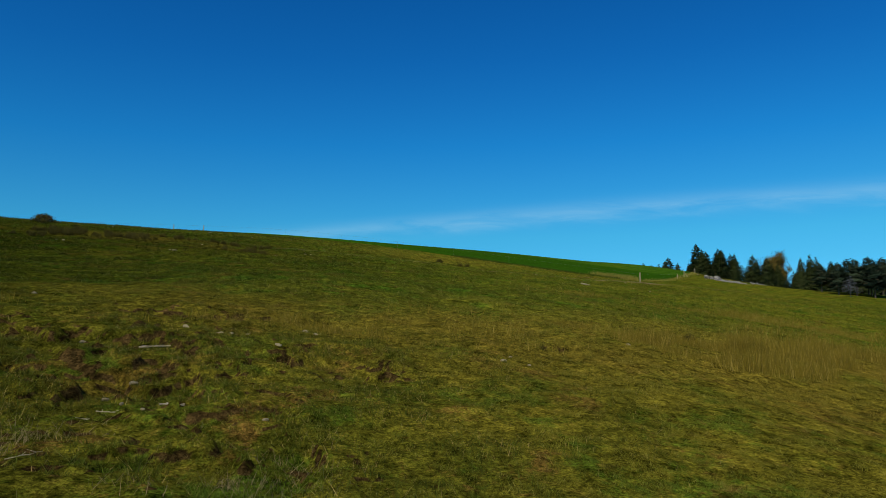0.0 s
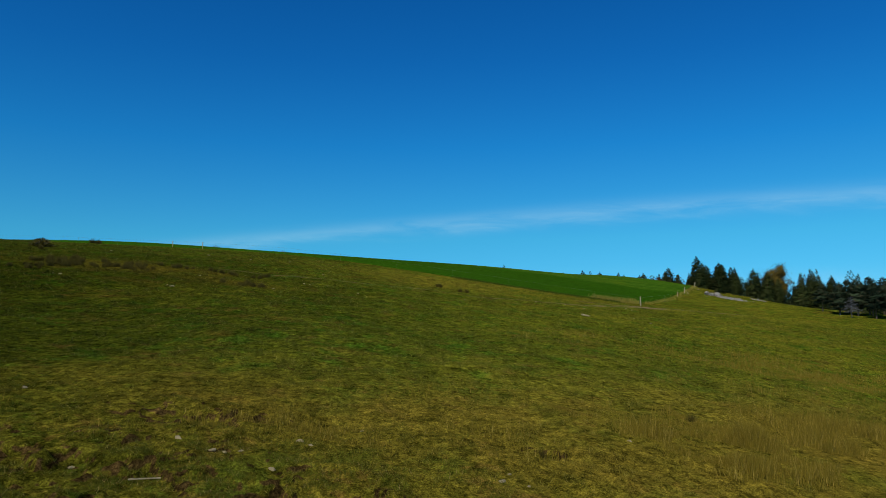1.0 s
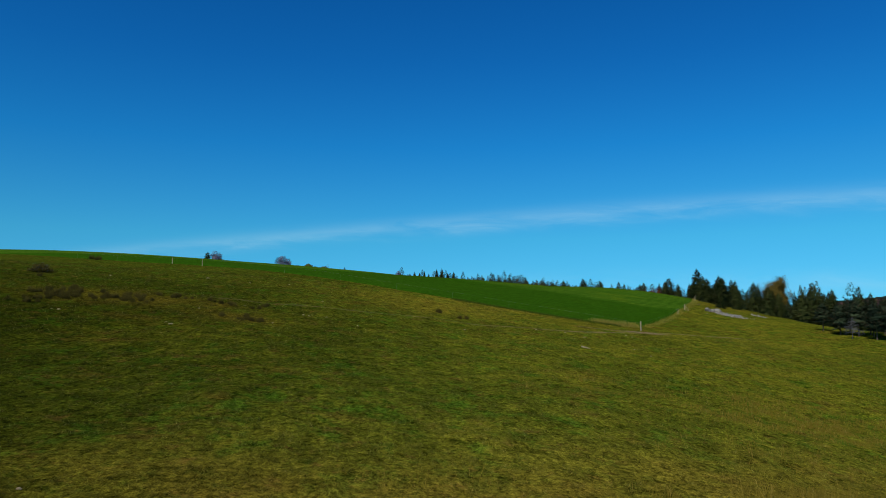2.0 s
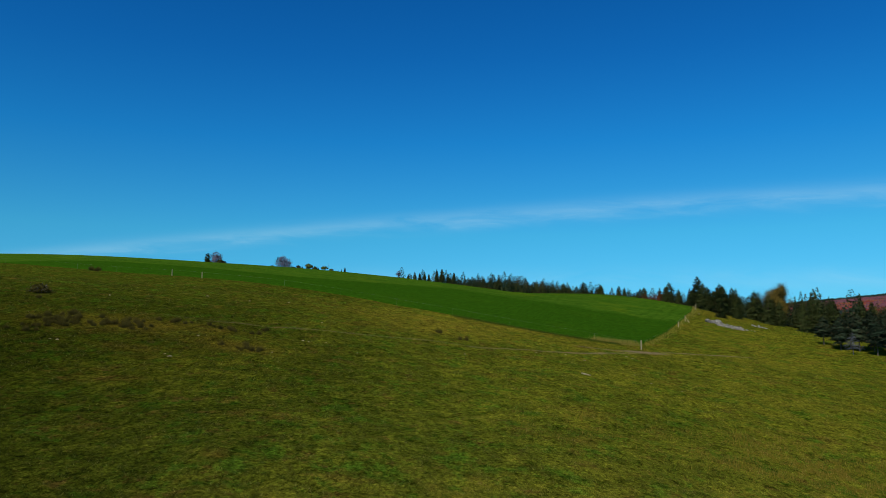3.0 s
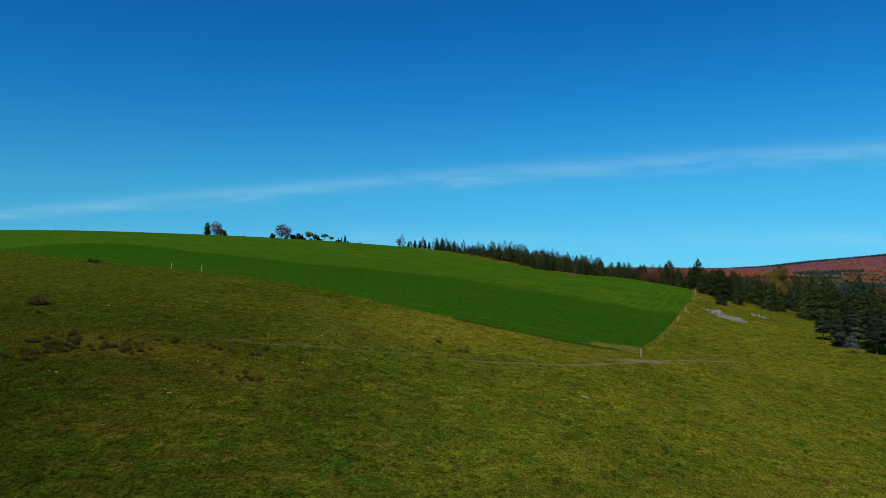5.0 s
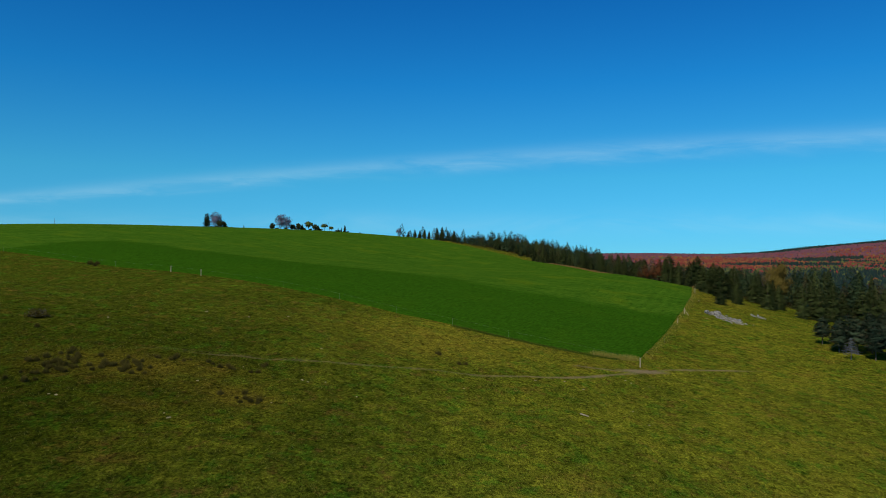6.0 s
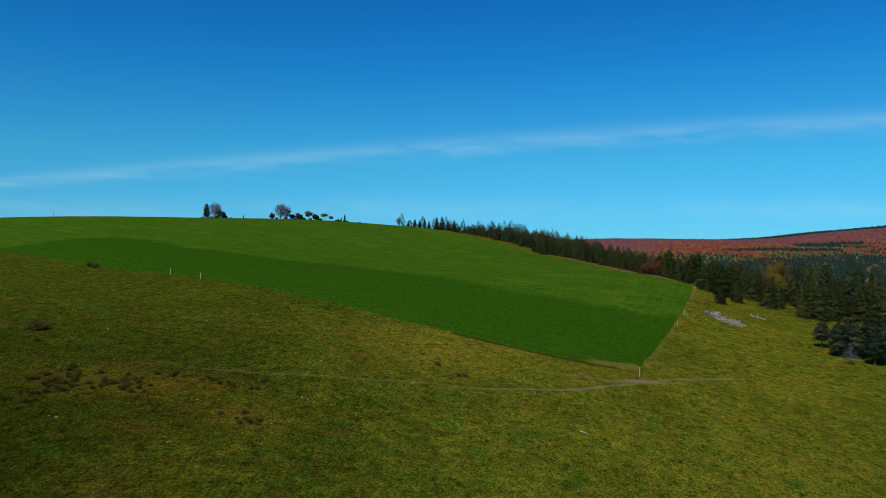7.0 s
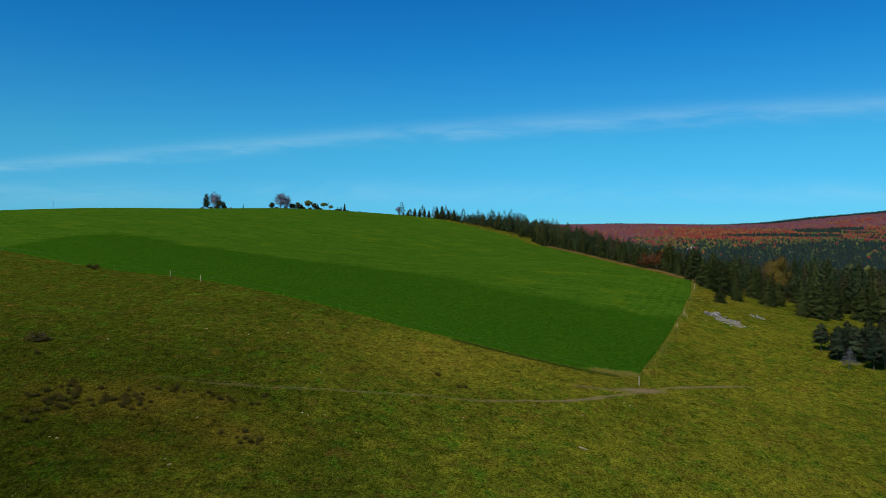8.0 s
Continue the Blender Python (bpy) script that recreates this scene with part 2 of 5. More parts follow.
def pasture_material():
    m, nt, bsdf = material("pasture_turf")
    pos = place(nt)
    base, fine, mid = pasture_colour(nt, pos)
    clod = noise_tex(nt, pos, 2.2, 5, 0.7)
    bare = ramp(nt, [(0.36, (0, 0, 0)), (0.50, (1, 1, 1))], maths(nt, "ADD", maths(nt, "MULTIPLY", attr(nt, "bare"), 0.5), maths(nt, "MULTIPLY", clod, 0.35)))
    # bare soil; its dark end also carries the shade of the hollows
    base = mix(nt, maths(nt, "MULTIPLY", bare, maths(nt, "GREATER_THAN", attr(nt, "bare"), 0.02)), base, mix(nt, fine, SOIL, (0.085, 0.056, 0.019)))
    sep = nt.nodes.new("ShaderNodeSeparateXYZ")
    nt.links.new(pos, sep.inputs[0])
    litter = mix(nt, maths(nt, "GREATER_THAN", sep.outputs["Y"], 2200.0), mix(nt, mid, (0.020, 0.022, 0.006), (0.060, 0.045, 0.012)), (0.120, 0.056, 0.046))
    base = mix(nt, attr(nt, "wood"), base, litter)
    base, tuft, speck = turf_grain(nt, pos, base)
    # ground darker at low y, clearing by 38 m; the blades keep their colour
    near_ground = ramp(nt, [(0.28, (0.74, 0.70, 0.69)), (0.60, (0.92, 0.88, 0.88)), (0.95, (1, 1, 1))], maths(nt, "MULTIPLY", sep.outputs["Y"], 0.025, True))
    base = mix(nt, 1.0, base, near_ground, "MULTIPLY")
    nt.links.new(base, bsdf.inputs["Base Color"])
    bsdf.inputs["Roughness"].default_value = 1.0
    bsdf.inputs["Specular IOR Level"].default_value = 0.0
    bump(nt, bsdf, maths(nt, "ADD", tuft, maths(nt, "MULTIPLY", speck, 2.0)), 0.55, 0.07)
    return m


def hay_material():
    m, nt, bsdf = material("hay_aftermath")
    pos = place(nt)
    cut = attr(nt, "cut")
    mid, fine, blade = noise_tex(nt, pos, 0.10, 5, 0.65), noise_tex(nt, pos, 1.0, 5, 0.8), noise_tex(nt, pos, 2.6, 6, 0.85, (1.0, 0.8, 1.0))
    rows = noise_tex(nt, pos, 0.40, 5, 0.7, (0.35, 1.0, 1.0), 1.2)
    lush = mix(nt, fine, (0.0130, 0.050, 0.0026), (0.031, 0.086, 0.0046))
    pale = mix(nt, ramp(nt, [(0.36, (0, 0, 0)), (0.64, (1, 1, 1))], maths(nt, "ADD", maths(nt, "MULTIPLY", fine, 0.5), maths(nt, "MULTIPLY", rows, 0.5))), (0.017, 0.061, 0.0040), (0.060, 0.124, 0.0088))
    base = mix(nt, cut, lush, pale)
    worn = maths(nt, "MULTIPLY", ramp(nt, [(0.52, (0, 0, 0)), (0.72, (1, 1, 1))], mid), maths(nt, "ADD", maths(nt, "MULTIPLY", cut, 0.4), 0.06))
    base = mix(nt, worn, base, (0.095, 0.135, 0.006))
    base = mix(nt, 1.0, base, ramp(nt, [(0.38, (0.52, 0.55, 0.52)), (0.50, (1, 1, 1)), (0.62, (1.45, 1.38, 1.3))], blade), "MULTIPLY")
    base = mix(nt, 1.0, base, ramp(nt, [(0.0, (0.90, 0.92, 0.90)), (1.0, (1.08, 1.07, 1.05))], maths(nt, "ADD", maths(nt, "MULTIPLY", attr(nt, "swath"), 0.5), 0.5)), "MULTIPLY")
    base = mix(nt, attr(nt, "rim"), base, (0.135, 0.135, 0.012))
    nt.links.new(base, bsdf.inputs["Base Color"])
    bsdf.inputs["Roughness"].default_value = 1.0
    bsdf.inputs["Specular IOR Level"].default_value = 0.0
    bump(nt, bsdf, maths(nt, "ADD", blade, maths(nt, "MULTIPLY", fine, 2.0)), 0.8, 0.09)
    return m


def leaf_material(name, dark, light, tipped=None, grain=0.65):
    m, nt, bsdf = material(name)
    geo = nt.nodes.new("ShaderNodeNewGeometry")
    info = nt.nodes.new("ShaderNodeObjectInfo")
    fac = maths(nt, "ADD", maths(nt, "MULTIPLY", geo.outputs["Random Per Island"], grain), maths(nt, "MULTIPLY", info.outputs["Random"], 1.0 - grain))
    col = mix(nt, fac, dark, light)
    if tipped:
        col = mix(nt, ramp(nt, [(0.86, (0, 0, 0)), (0.94, (1, 1, 1))], geo.outputs["Random Per Island"]), col, tipped)
    nt.links.new(col, bsdf.inputs["Base Color"])
    bsdf.inputs["Roughness"].default_value = 0.9
    bsdf.inputs["Specular IOR Level"].default_value = 0.03
    return m


def wood_material(name, dark, light, brown, pale):
    """Needles of many trees: each tree has a shade of its own, each spray a slight one."""
    m, nt, bsdf = material(name)
    geo = nt.nodes.new("ShaderNodeNewGeometry")
    tint = attr(nt, "tint")
    col = mix(nt, maths(nt, "ADD", maths(nt, "MULTIPLY", geo.outputs["Random Per Island"], 0.22), maths(nt, "MULTIPLY", tint, 0.78)), dark, light)
    col = mix(nt, ramp(nt, [(0.10, (0.8, 0.8, 0.8)), (0.16, (0, 0, 0))], tint), col, brown)
    col = mix(nt, ramp(nt, [(0.88, (0, 0, 0)), (0.93, (0.8, 0.8, 0.8))], tint), col, pale)
    col = mix(nt, ramp(nt, [(0.9, (0, 0, 0)), (0.95, (0.25, 0.25, 0.25))], geo.outputs["Random Per Island"]), col, brown)
    nt.links.new(col, bsdf.inputs["Base Color"])
    bsdf.inputs["Roughness"].default_value = 0.9
    bsdf.inputs["Specular IOR Level"].default_value = 0.03
    return m


def grass_material(name, lift):
    m, nt, bsdf = material(name)
    geo = nt.nodes.new("ShaderNodeNewGeometry")
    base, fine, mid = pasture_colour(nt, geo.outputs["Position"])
    r = geo.outputs["Random Per Island"]
    base = mix(nt, ramp(nt, [(0.84, (0, 0, 0)), (1.0, (0.35, 0.35, 0.35))], r), base, (0.24, 0.20, 0.060))
    base = mix(nt, 1.0, base, ramp(nt, [(0.0, (0.5 * lift,) * 3), (0.6, (0.95 * lift,) * 3), (1.0, (1.15 * lift,) * 3)], r), "MULTIPLY")
    speck = noise_tex(nt, geo.outputs["Position"], 1.5, 6, 0.8)
    base = mix(nt, 1.0, base, ramp(nt, [(0.36, (0.5, 0.52, 0.5)), (0.5, (1, 1, 1)), (0.62, (1.2, 1.2, 1.15))], speck), "MULTIPLY")
    nt.links.new(base, bsdf.inputs["Base Color"])
    bsdf.inputs["Roughness"].default_value = 0.9
    bsdf.inputs["Specular IOR Level"].default_value = 0.02
    return m


def rough_material(name, dark, light, scale, rough=0.9, depth=0.03, tight=0.2):
    m, nt, bsdf = material(name)
    co = nt.nodes.new("ShaderNodeTexCoord").outputs["Object"]
    a, b = noise_tex(nt, co, scale, 5, 0.7), noise_tex(nt, co, scale * 6, 4, 0.7)
    nt.links.new(mix(nt, ramp(nt, [(0.5 - tight, (0, 0, 0)), (0.5 + tight, (1, 1, 1))], maths(nt, "ADD", maths(nt, "MULTIPLY", a, 0.6), maths(nt, "MULTIPLY", b, 0.4))), dark, light), bsdf.inputs["Base Color"])
    bsdf.inputs["Roughness"].default_value = rough
    bump(nt, bsdf, b, 0.7, depth)
    return m


TURF, HAY = pasture_material(), hay_material()
NEEDLES = leaf_material("spruce_needles", (0.018, 0.028, 0.008), (0.058, 0.074, 0.020), tipped=(0.066, 0.056, 0.020), grain=0.32)
BARK = rough_material("bark", (0.035, 0.027, 0.018), (0.11, 0.085, 0.055), 3.0)
GREY_WOOD = rough_material("grey_wood", (0.045, 0.048, 0.050), (0.10, 0.105, 0.11), 4.0)
POST_WOOD = rough_material("post_wood", (0.17, 0.14, 0.075), (0.36, 0.30, 0.18), 6.0)
ROCK = rough_material("limestone", (0.018, 0.016, 0.013), (0.38, 0.35, 0.295), 1.5, 0.95, 0.4, 0.07)
STONE = rough_material("field_stone", (0.12, 0.095, 0.045), (0.31, 0.25, 0.125), 2.0)
WIRE = rough_material("wire", (0.07, 0.09, 0.04), (0.12, 0.14, 0.07), 8.0, 0.6)


def part(name, me, mat, parent, label=""):
    ob = new(name, me)
    if not me.materials:
        me.materials.append(mat)
    ob.parent = parent
    return tagged(ob, label) if label else ob


# ---- ground ----
def spread(step, near0, near1, low, high, grow):
    mid = list(np.arange(near0, near1 + step / 2, step))
    d, v = step, mid[-1]
    while v < high:
        d *= grow
        v += d
        mid.append(v)
    d, v = step, mid[0]
    while v > low:
        d *= grow
        v -= d
        mid.insert(0, v)
    return np.array(mid)


def relief(x, y):
    close = 1 - sstep(40, 110, y)
    dry, bare, wood = zones(x, y)
    z = (ripple(x, y, 2.4) - 0.5) * 0.16 + (ripple(x, y, 0.8) - 0.5) * 0.10 * close + (ripple(x, y, 7) - 0.5) * 0.25
    z = z - scarps(x, y)[0] + ((ripple(x, y, 0.5) - 0.5) * 0.12 + (ripple(x, y, 0.26) - 0.5) * 0.10) * blob(x, y, -6.0, 14.0, 6, 5.5)
    return z * (1 - 0.75 * sstep(80, 95, y))


def set_zones(me, x, y):
    for name, v in zip(("dry", "bare", "wood"), zones(x, y)):
        a = me.attributes.new(name, "FLOAT", "POINT")
        a.data.foreach_set("value", np.asarray(v, np.float32))


def quick_mesh(name, co, tris, soft=None):
    """A mesh of faces from arrays of points and corners; soft gives each point the normal of the leafy mass."""
    if soft is not None:
        co, tris = np.asarray(co, float), np.array(tris)
        soft = soft / (np.linalg.norm(soft, axis=1)[:, None] + 1e-9)
        face = np.cross(co[tris[:, 1]] - co[tris[:, 0]], co[tris[:, 2]] - co[tris[:, 0]])
        turn = (face * soft[tris].sum(1)).sum(1) < 0
        tris[turn] = tris[turn][:, ::-1]
    me = bpy.data.meshes.new(name)
    n, k = tris.shape
    me.vertices.add(len(co)), me.loops.add(n * k), me.polygons.add(n)
    me.vertices.foreach_set("co", np.asarray(co, np.float32).ravel())
    me.loops.foreach_set("vertex_index", np.asarray(tris, np.int32).ravel())
    me.polygons.foreach_set("loop_start", np.arange(0, n * k, k, dtype=np.int32))
    me.update(calc_edges=True)
    if soft is not None:
        me.polygons.foreach_set("use_smooth", np.ones(n, bool))
        me.normals_split_custom_set_from_vertices(soft.tolist())
    return me


def grid_faces(nx, ny):
    i, j = np.meshgrid(np.arange(nx - 1), np.arange(ny - 1))
    a = (j * nx + i).ravel()
    return np.stack([a, a + 1, a + nx + 1, a + nx], 1)


def make_ground():
    xs, ys = spread(0.38, -40, 40, -3200, 3200, 1.055), spread(0.38, 7, 62, -400, 4700, 1.03)
    xs = np.union1d(xs, np.arange(-13, 4, 0.085).round(3))
    ys = np.union1d(ys, np.arange(8.05, 23, 0.10).round(3))
    x, y = [a.ravel() for a in np.meshgrid(xs, ys)]
    me = quick_mesh("ground", np.stack([x, y, land(x, y) + relief(x, y)], 1), grid_faces(len(xs), len(ys)))
    me.polygons.foreach_set("use_smooth", np.ones(len(me.polygons), bool))
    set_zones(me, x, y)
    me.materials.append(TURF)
    tagged(new("ground", me), "rough hillside pasture of green and straw-coloured grass", "ground", kind="structure")


make_ground()

# ---- the hay field above the pasture ----
LOW = [(-300, 250), (-130, 166), (-81.8, 143.2), (-72.2, 137), (-62.7, 131.5), (-54.1, 127.3), (-43.9, 125.2), (-33.8, 121), (-23.7, 115.2), (-14.6, 109.8), (-6.2, 104.8), (1.4, 102.3), (8.6, 99.5), (12.2, 98.2), (18.9, 96.3), (21.9, 96.0), (24.3, 96.6)]
HIGH = [(-340, 480), (-160, 500), (-34, 478), (-10, 462), (5, 441), (18, 429), (32, 411), (40, 395), (42, 345), (43, 304), (48, 288), (53, 271), (57, 260), (59, 250), (64, 240), (65.5, 227), (62.5, 205), (60.6, 186), (53.4, 164.4), (48.9, 153.6), (44.9, 143.4), (41.4, 135.6), (37.1, 125.1), (30.8, 110.4), (26.8, 101.5), (25.2, 97.8)]
INNER = [(-300, 150), (-140, 140), (-90, 142), (-84.5, 149), (-83, 168), (-79, 179), (-74.8, 182), (-69, 179), (-55.6, 164.5), (-41, 161), (-18, 155), (-2.5, 148), (12.4, 140), (22.5, 137.5), (32.6, 136), (60, 135)]


def along(points, n, bias=None):
    p = np.array(points, float)
    s = np.r_[0, np.cumsum(np.hypot(*np.diff(p, axis=0).T))]
    q = np.linspace(0, s[-1], n) if bias is None else np.interp(bias, np.linspace(0, 1, len(s)), s)
    return np.stack([np.interp(q, s, p[:, 0]), np.interp(q, s, p[:, 1])], 1)


def make_field():
    n, m = 340, 150
    k = np.linspace(0, 1, n)
    low, high = along(LOW, n, k), along(HIGH, n, k)
    t = np.linspace(0, 1, m)[:, None, None] ** 1.3
    p = low * (1 - t) + high * t
    p[0] += (0.0, -0.12)
    p[-1] += (0.25, 0.1)
    p = p.reshape(-1, 2)
    x, y = p[:, 0], p[:, 1]
    ix, iy = np.array(INNER).T
    cut = sstep(-3.0, 3.0, y - np.interp(x, ix, iy) + (ripple(x, y, 4) - 0.5) * 4 + (ripple(x, y, 1.3) - 0.5) * 3)
    z = land(x, y) + 0.14 + (ripple(x, y, 1.3) - 0.5) * 0.05 * (1 - cut)
    z[:n], z[-n:] = land(x[:n], y[:n]) - 0.5, land(x[-n:], y[-n:]) - 0.3
    z.reshape(m, n)[:, -1] -= 0.6
    me = quick_mesh("hay_field", np.stack([x, y, z], 1), grid_faces(n, m))
    me.polygons.foreach_set("use_smooth", np.ones(len(me.polygons), bool))
    a = me.attributes.new("cut", "FLOAT", "POINT")
    a.data.foreach_set("value", np.asarray(cut, np.float32))
    side = along(HIGH[17:], 90)
    away = np.min([np.hypot(x - u, y - v) for u, v in side], axis=0)
    swath = np.sin(away * 2 * math.pi / 1.9 + 3 * ripple(x, y, 9)) * sstep(0.6, 2.0, away) * (1 - sstep(6, 15, away)) * cut
    a = me.attributes.new("swath", "FLOAT", "POINT")
    a.data.foreach_set("value", np.asarray(swath, np.float32))
    a = me.attributes.new("rim", "FLOAT", "POINT")
    edge = np.minimum(np.abs(t).ravel()[:, None] * np.hypot(*(high - low).T)[None, :], 99).ravel()
    rim = np.exp(-(edge / 0.8) ** 2) * sstep(17, 21, x) * 0.6
    a.data.foreach_set("value", np.asarray(np.clip(rim, 0, 1), np.float32))
    me.materials.append(HAY)
    tagged(new("hay_field", me), "bright green hay field above the pasture fence", "field", kind="structure")


make_field()


# ---- trees ----
def tube(path, radii, sides=6):
    """Points and faces of a tapering tube along a path."""
    path = np.array(path, float)
    co, faces = [], []
    for i, (p, r) in enumerate(zip(path, radii)):
        d = path[min(i + 1, len(path) - 1)] - path[max(i - 1, 0)]
        d /= np.linalg.norm(d) + 1e-9
        a = np.cross(d, (0.3, 0.9, 0.31))
        a /= np.linalg.norm(a) + 1e-9
        b = np.cross(d, a)
        for s in range(sides):
            w = 2 * math.pi * s / sides
            co.append(p + r * (math.cos(w) * a + math.sin(w) * b))
    for i in range(len(path) - 1):
        for s in range(sides):
            q = i * sides
            faces.append((q + s, q + (s + 1) % sides, q + sides + (s + 1) % sides, q + sides + s))
    return co, faces


def joined(pieces):
    co, faces = [], []
    for c, f in pieces:
        faces += [tuple(i + len(co) for i in q) for q in f]
        co += [tuple(p) for p in c]
    return co, faces


def spruce_crown(h, wide, seed, whorls=20, low=0.07, power=0.66):
    r = np.random.default_rng(seed)
    co, tris = [], []
    lean = r.normal(0, 0.012, 2)
    for i in range(whorls):
        f = low + (0.985 - low) * (i / (whorls - 1)) ** 0.92
        z, reach = f * h, wide * (1 - f) ** power * min(1, 0.62 + 2.2 * (f - low)) * r.uniform(0.82, 1.14) + 0.06
        for k in range(r.integers(10, 14)):
            w = 2.4 * i + 2 * math.pi * k / 11.5 + r.normal(0, 0.25)
            ln = reach * (r.uniform(0.60, 1.10) if r.random() < 0.85 else r.uniform(1.05, 1.22))
            d, side = np.array([math.cos(w), math.sin(w), 0]), np.array([-math.sin(w), math.cos(w), 0])
            root = np.array([lean[0] * z, lean[1] * z, z + r.normal(0, 0.018 * h)])
            drop = ln * r.uniform(0.0, 0.45) * (1.15 - f)
            mid, tip = root + d * ln * 0.55 - (0, 0, drop * 0.55), root + d * ln - (0, 0, drop * 0.8)
            b = len(co)
            wd = 0.17 * ln + 0.06
            co += [root, mid + side * wd * 0.4, tip, mid - side * wd * 0.4]
            tris += [(b, b + 1, b + 2), (b, b + 2, b + 3)]
            for q in (0.30, 0.52, 0.72, 0.90):
                base = root + d * ln * q - (0, 0, drop * q * 0.9)
                for sg in (-1, 1):
                    tw = ln * (1.05 - q) * r.uniform(0.5, 0.85) + 0.18 * (1.1 - f)
                    e = base + side * sg * tw + d * tw * 0.45 - (0, 0, tw * r.uniform(0.15, 0.5))
                    b = len(co)
                    co += [base - d * tw * 0.14, base + d * tw * 0.17 - (0, 0, 0.05 * tw), e]
                    tris.append((b, b + 1, b + 2))
                    b = len(co)
                    e = base + side * sg * tw * r.uniform(0.2, 0.8) + d * tw * r.uniform(0.2, 0.7) - (0, 0, tw * (r.uniform(-0.2, 0.7) - 0.6 * f))
                    co += [base + (0, 0, 0.13 * tw), base - (0, 0, 0.16 * tw) + d * 0.1 * tw, e]
                    tris.append((b, b + 1, b + 2))
    b = len(co)
    top = np.array([lean[0] * h, lean[1] * h, h])
    for k in range(3):
        w = 2.1 * k
        co += [top - (0, 0, 0.09 * h) + np.array([math.cos(w), math.sin(w), 0]) * 0.10, top - (0, 0, 0.09 * h) - np.array([math.cos(w), math.sin(w), 0]) * 0.10, top]
        tris.append((b + 3 * k, b + 3 * k + 1, b + 3 * k + 2))
    return np.array(co), np.array(tris)


def make_spruce(name, h, wide, seed, label, group, whorls=20, low=0.07, needles=None, power=0.66):
    root = new(name)
    c, t = spruce_crown(h, wide, seed, whorls, low, power)
    out = c * (1, 1, 0) / (np.hypot(c[:, 0], c[:, 1])[:, None] + 0.15)
    soft = out * 0.85 + (0, 0, 0.45) + np.random.default_rng(seed).normal(0, 0.16, c.shape)
    part("crown", quick_mesh("spruce_crown", c, t, soft), needles or NEEDLES, root)
    co, fa = tube([(0, 0, -0.4), (0, 0, 0.3 * h), (0, 0, 0.9 * h)], [0.022 * h, 0.017 * h, 0.004 * h], 7)
    part("trunk", mesh_from("spruce_trunk", co, fa), BARK, root)
    return tagged(root, label, "tree", group)


PATTERN = [make_spruce("spruce", 8.0, w, s, "dark green spruce at the edge of the wood", "spruces of the wood", n, low) for w, s, n, low in ((2.8, 1, 25, 0.03), (3.1, 2, 24, 0.03), (2.5, 3, 26, 0.04), (3.0, 4, 22, 0.05), (2.2, 5, 25, 0.03))]
used = [False] * len(PATTERN)


def lone_spruce(x, y, h, fat=1.0, kind=None):
    k = int(rng.integers(0, len(PATTERN))) if kind is None else kind
    turn, s = rng.uniform(0, 360), h / 8.0
    if not used[k]:
        used[k] = True
        PATTERN[k].matrix_basis = Matrix.Translation(at(x, y, -0.05)) @ pose(0, 0, 0, 0, 0, turn) @ Matrix.Diagonal((s * fat, s * fat, s, 1))
        return
    m = Matrix.Translation(at(x, y, -0.05)) @ pose(0, 0, 0, 0, 0, turn)
    old = PATTERN[k].scale.copy()
    PATTERN[k].scale = (s * fat, s * fat, s)
    copy_thing(PATTERN[k], m)
    PATTERN[k].scale = old


def in_wood(x, y):
    return (x > edge_x(y)) & (y > wood_y(x))


def scatter(x0, x1, y0, y1, step, seed):
    """Jittered places over a rectangle."""
    r = np.random.default_rng(seed)
    x, y = [a.ravel() for a in np.meshgrid(np.arange(x0, x1, step), np.arange(y0, y1, step))]
    return x + r.uniform(-0.42, 0.42, len(x)) * step, y + r.uniform(-0.42, 0.42, len(x)) * step, r


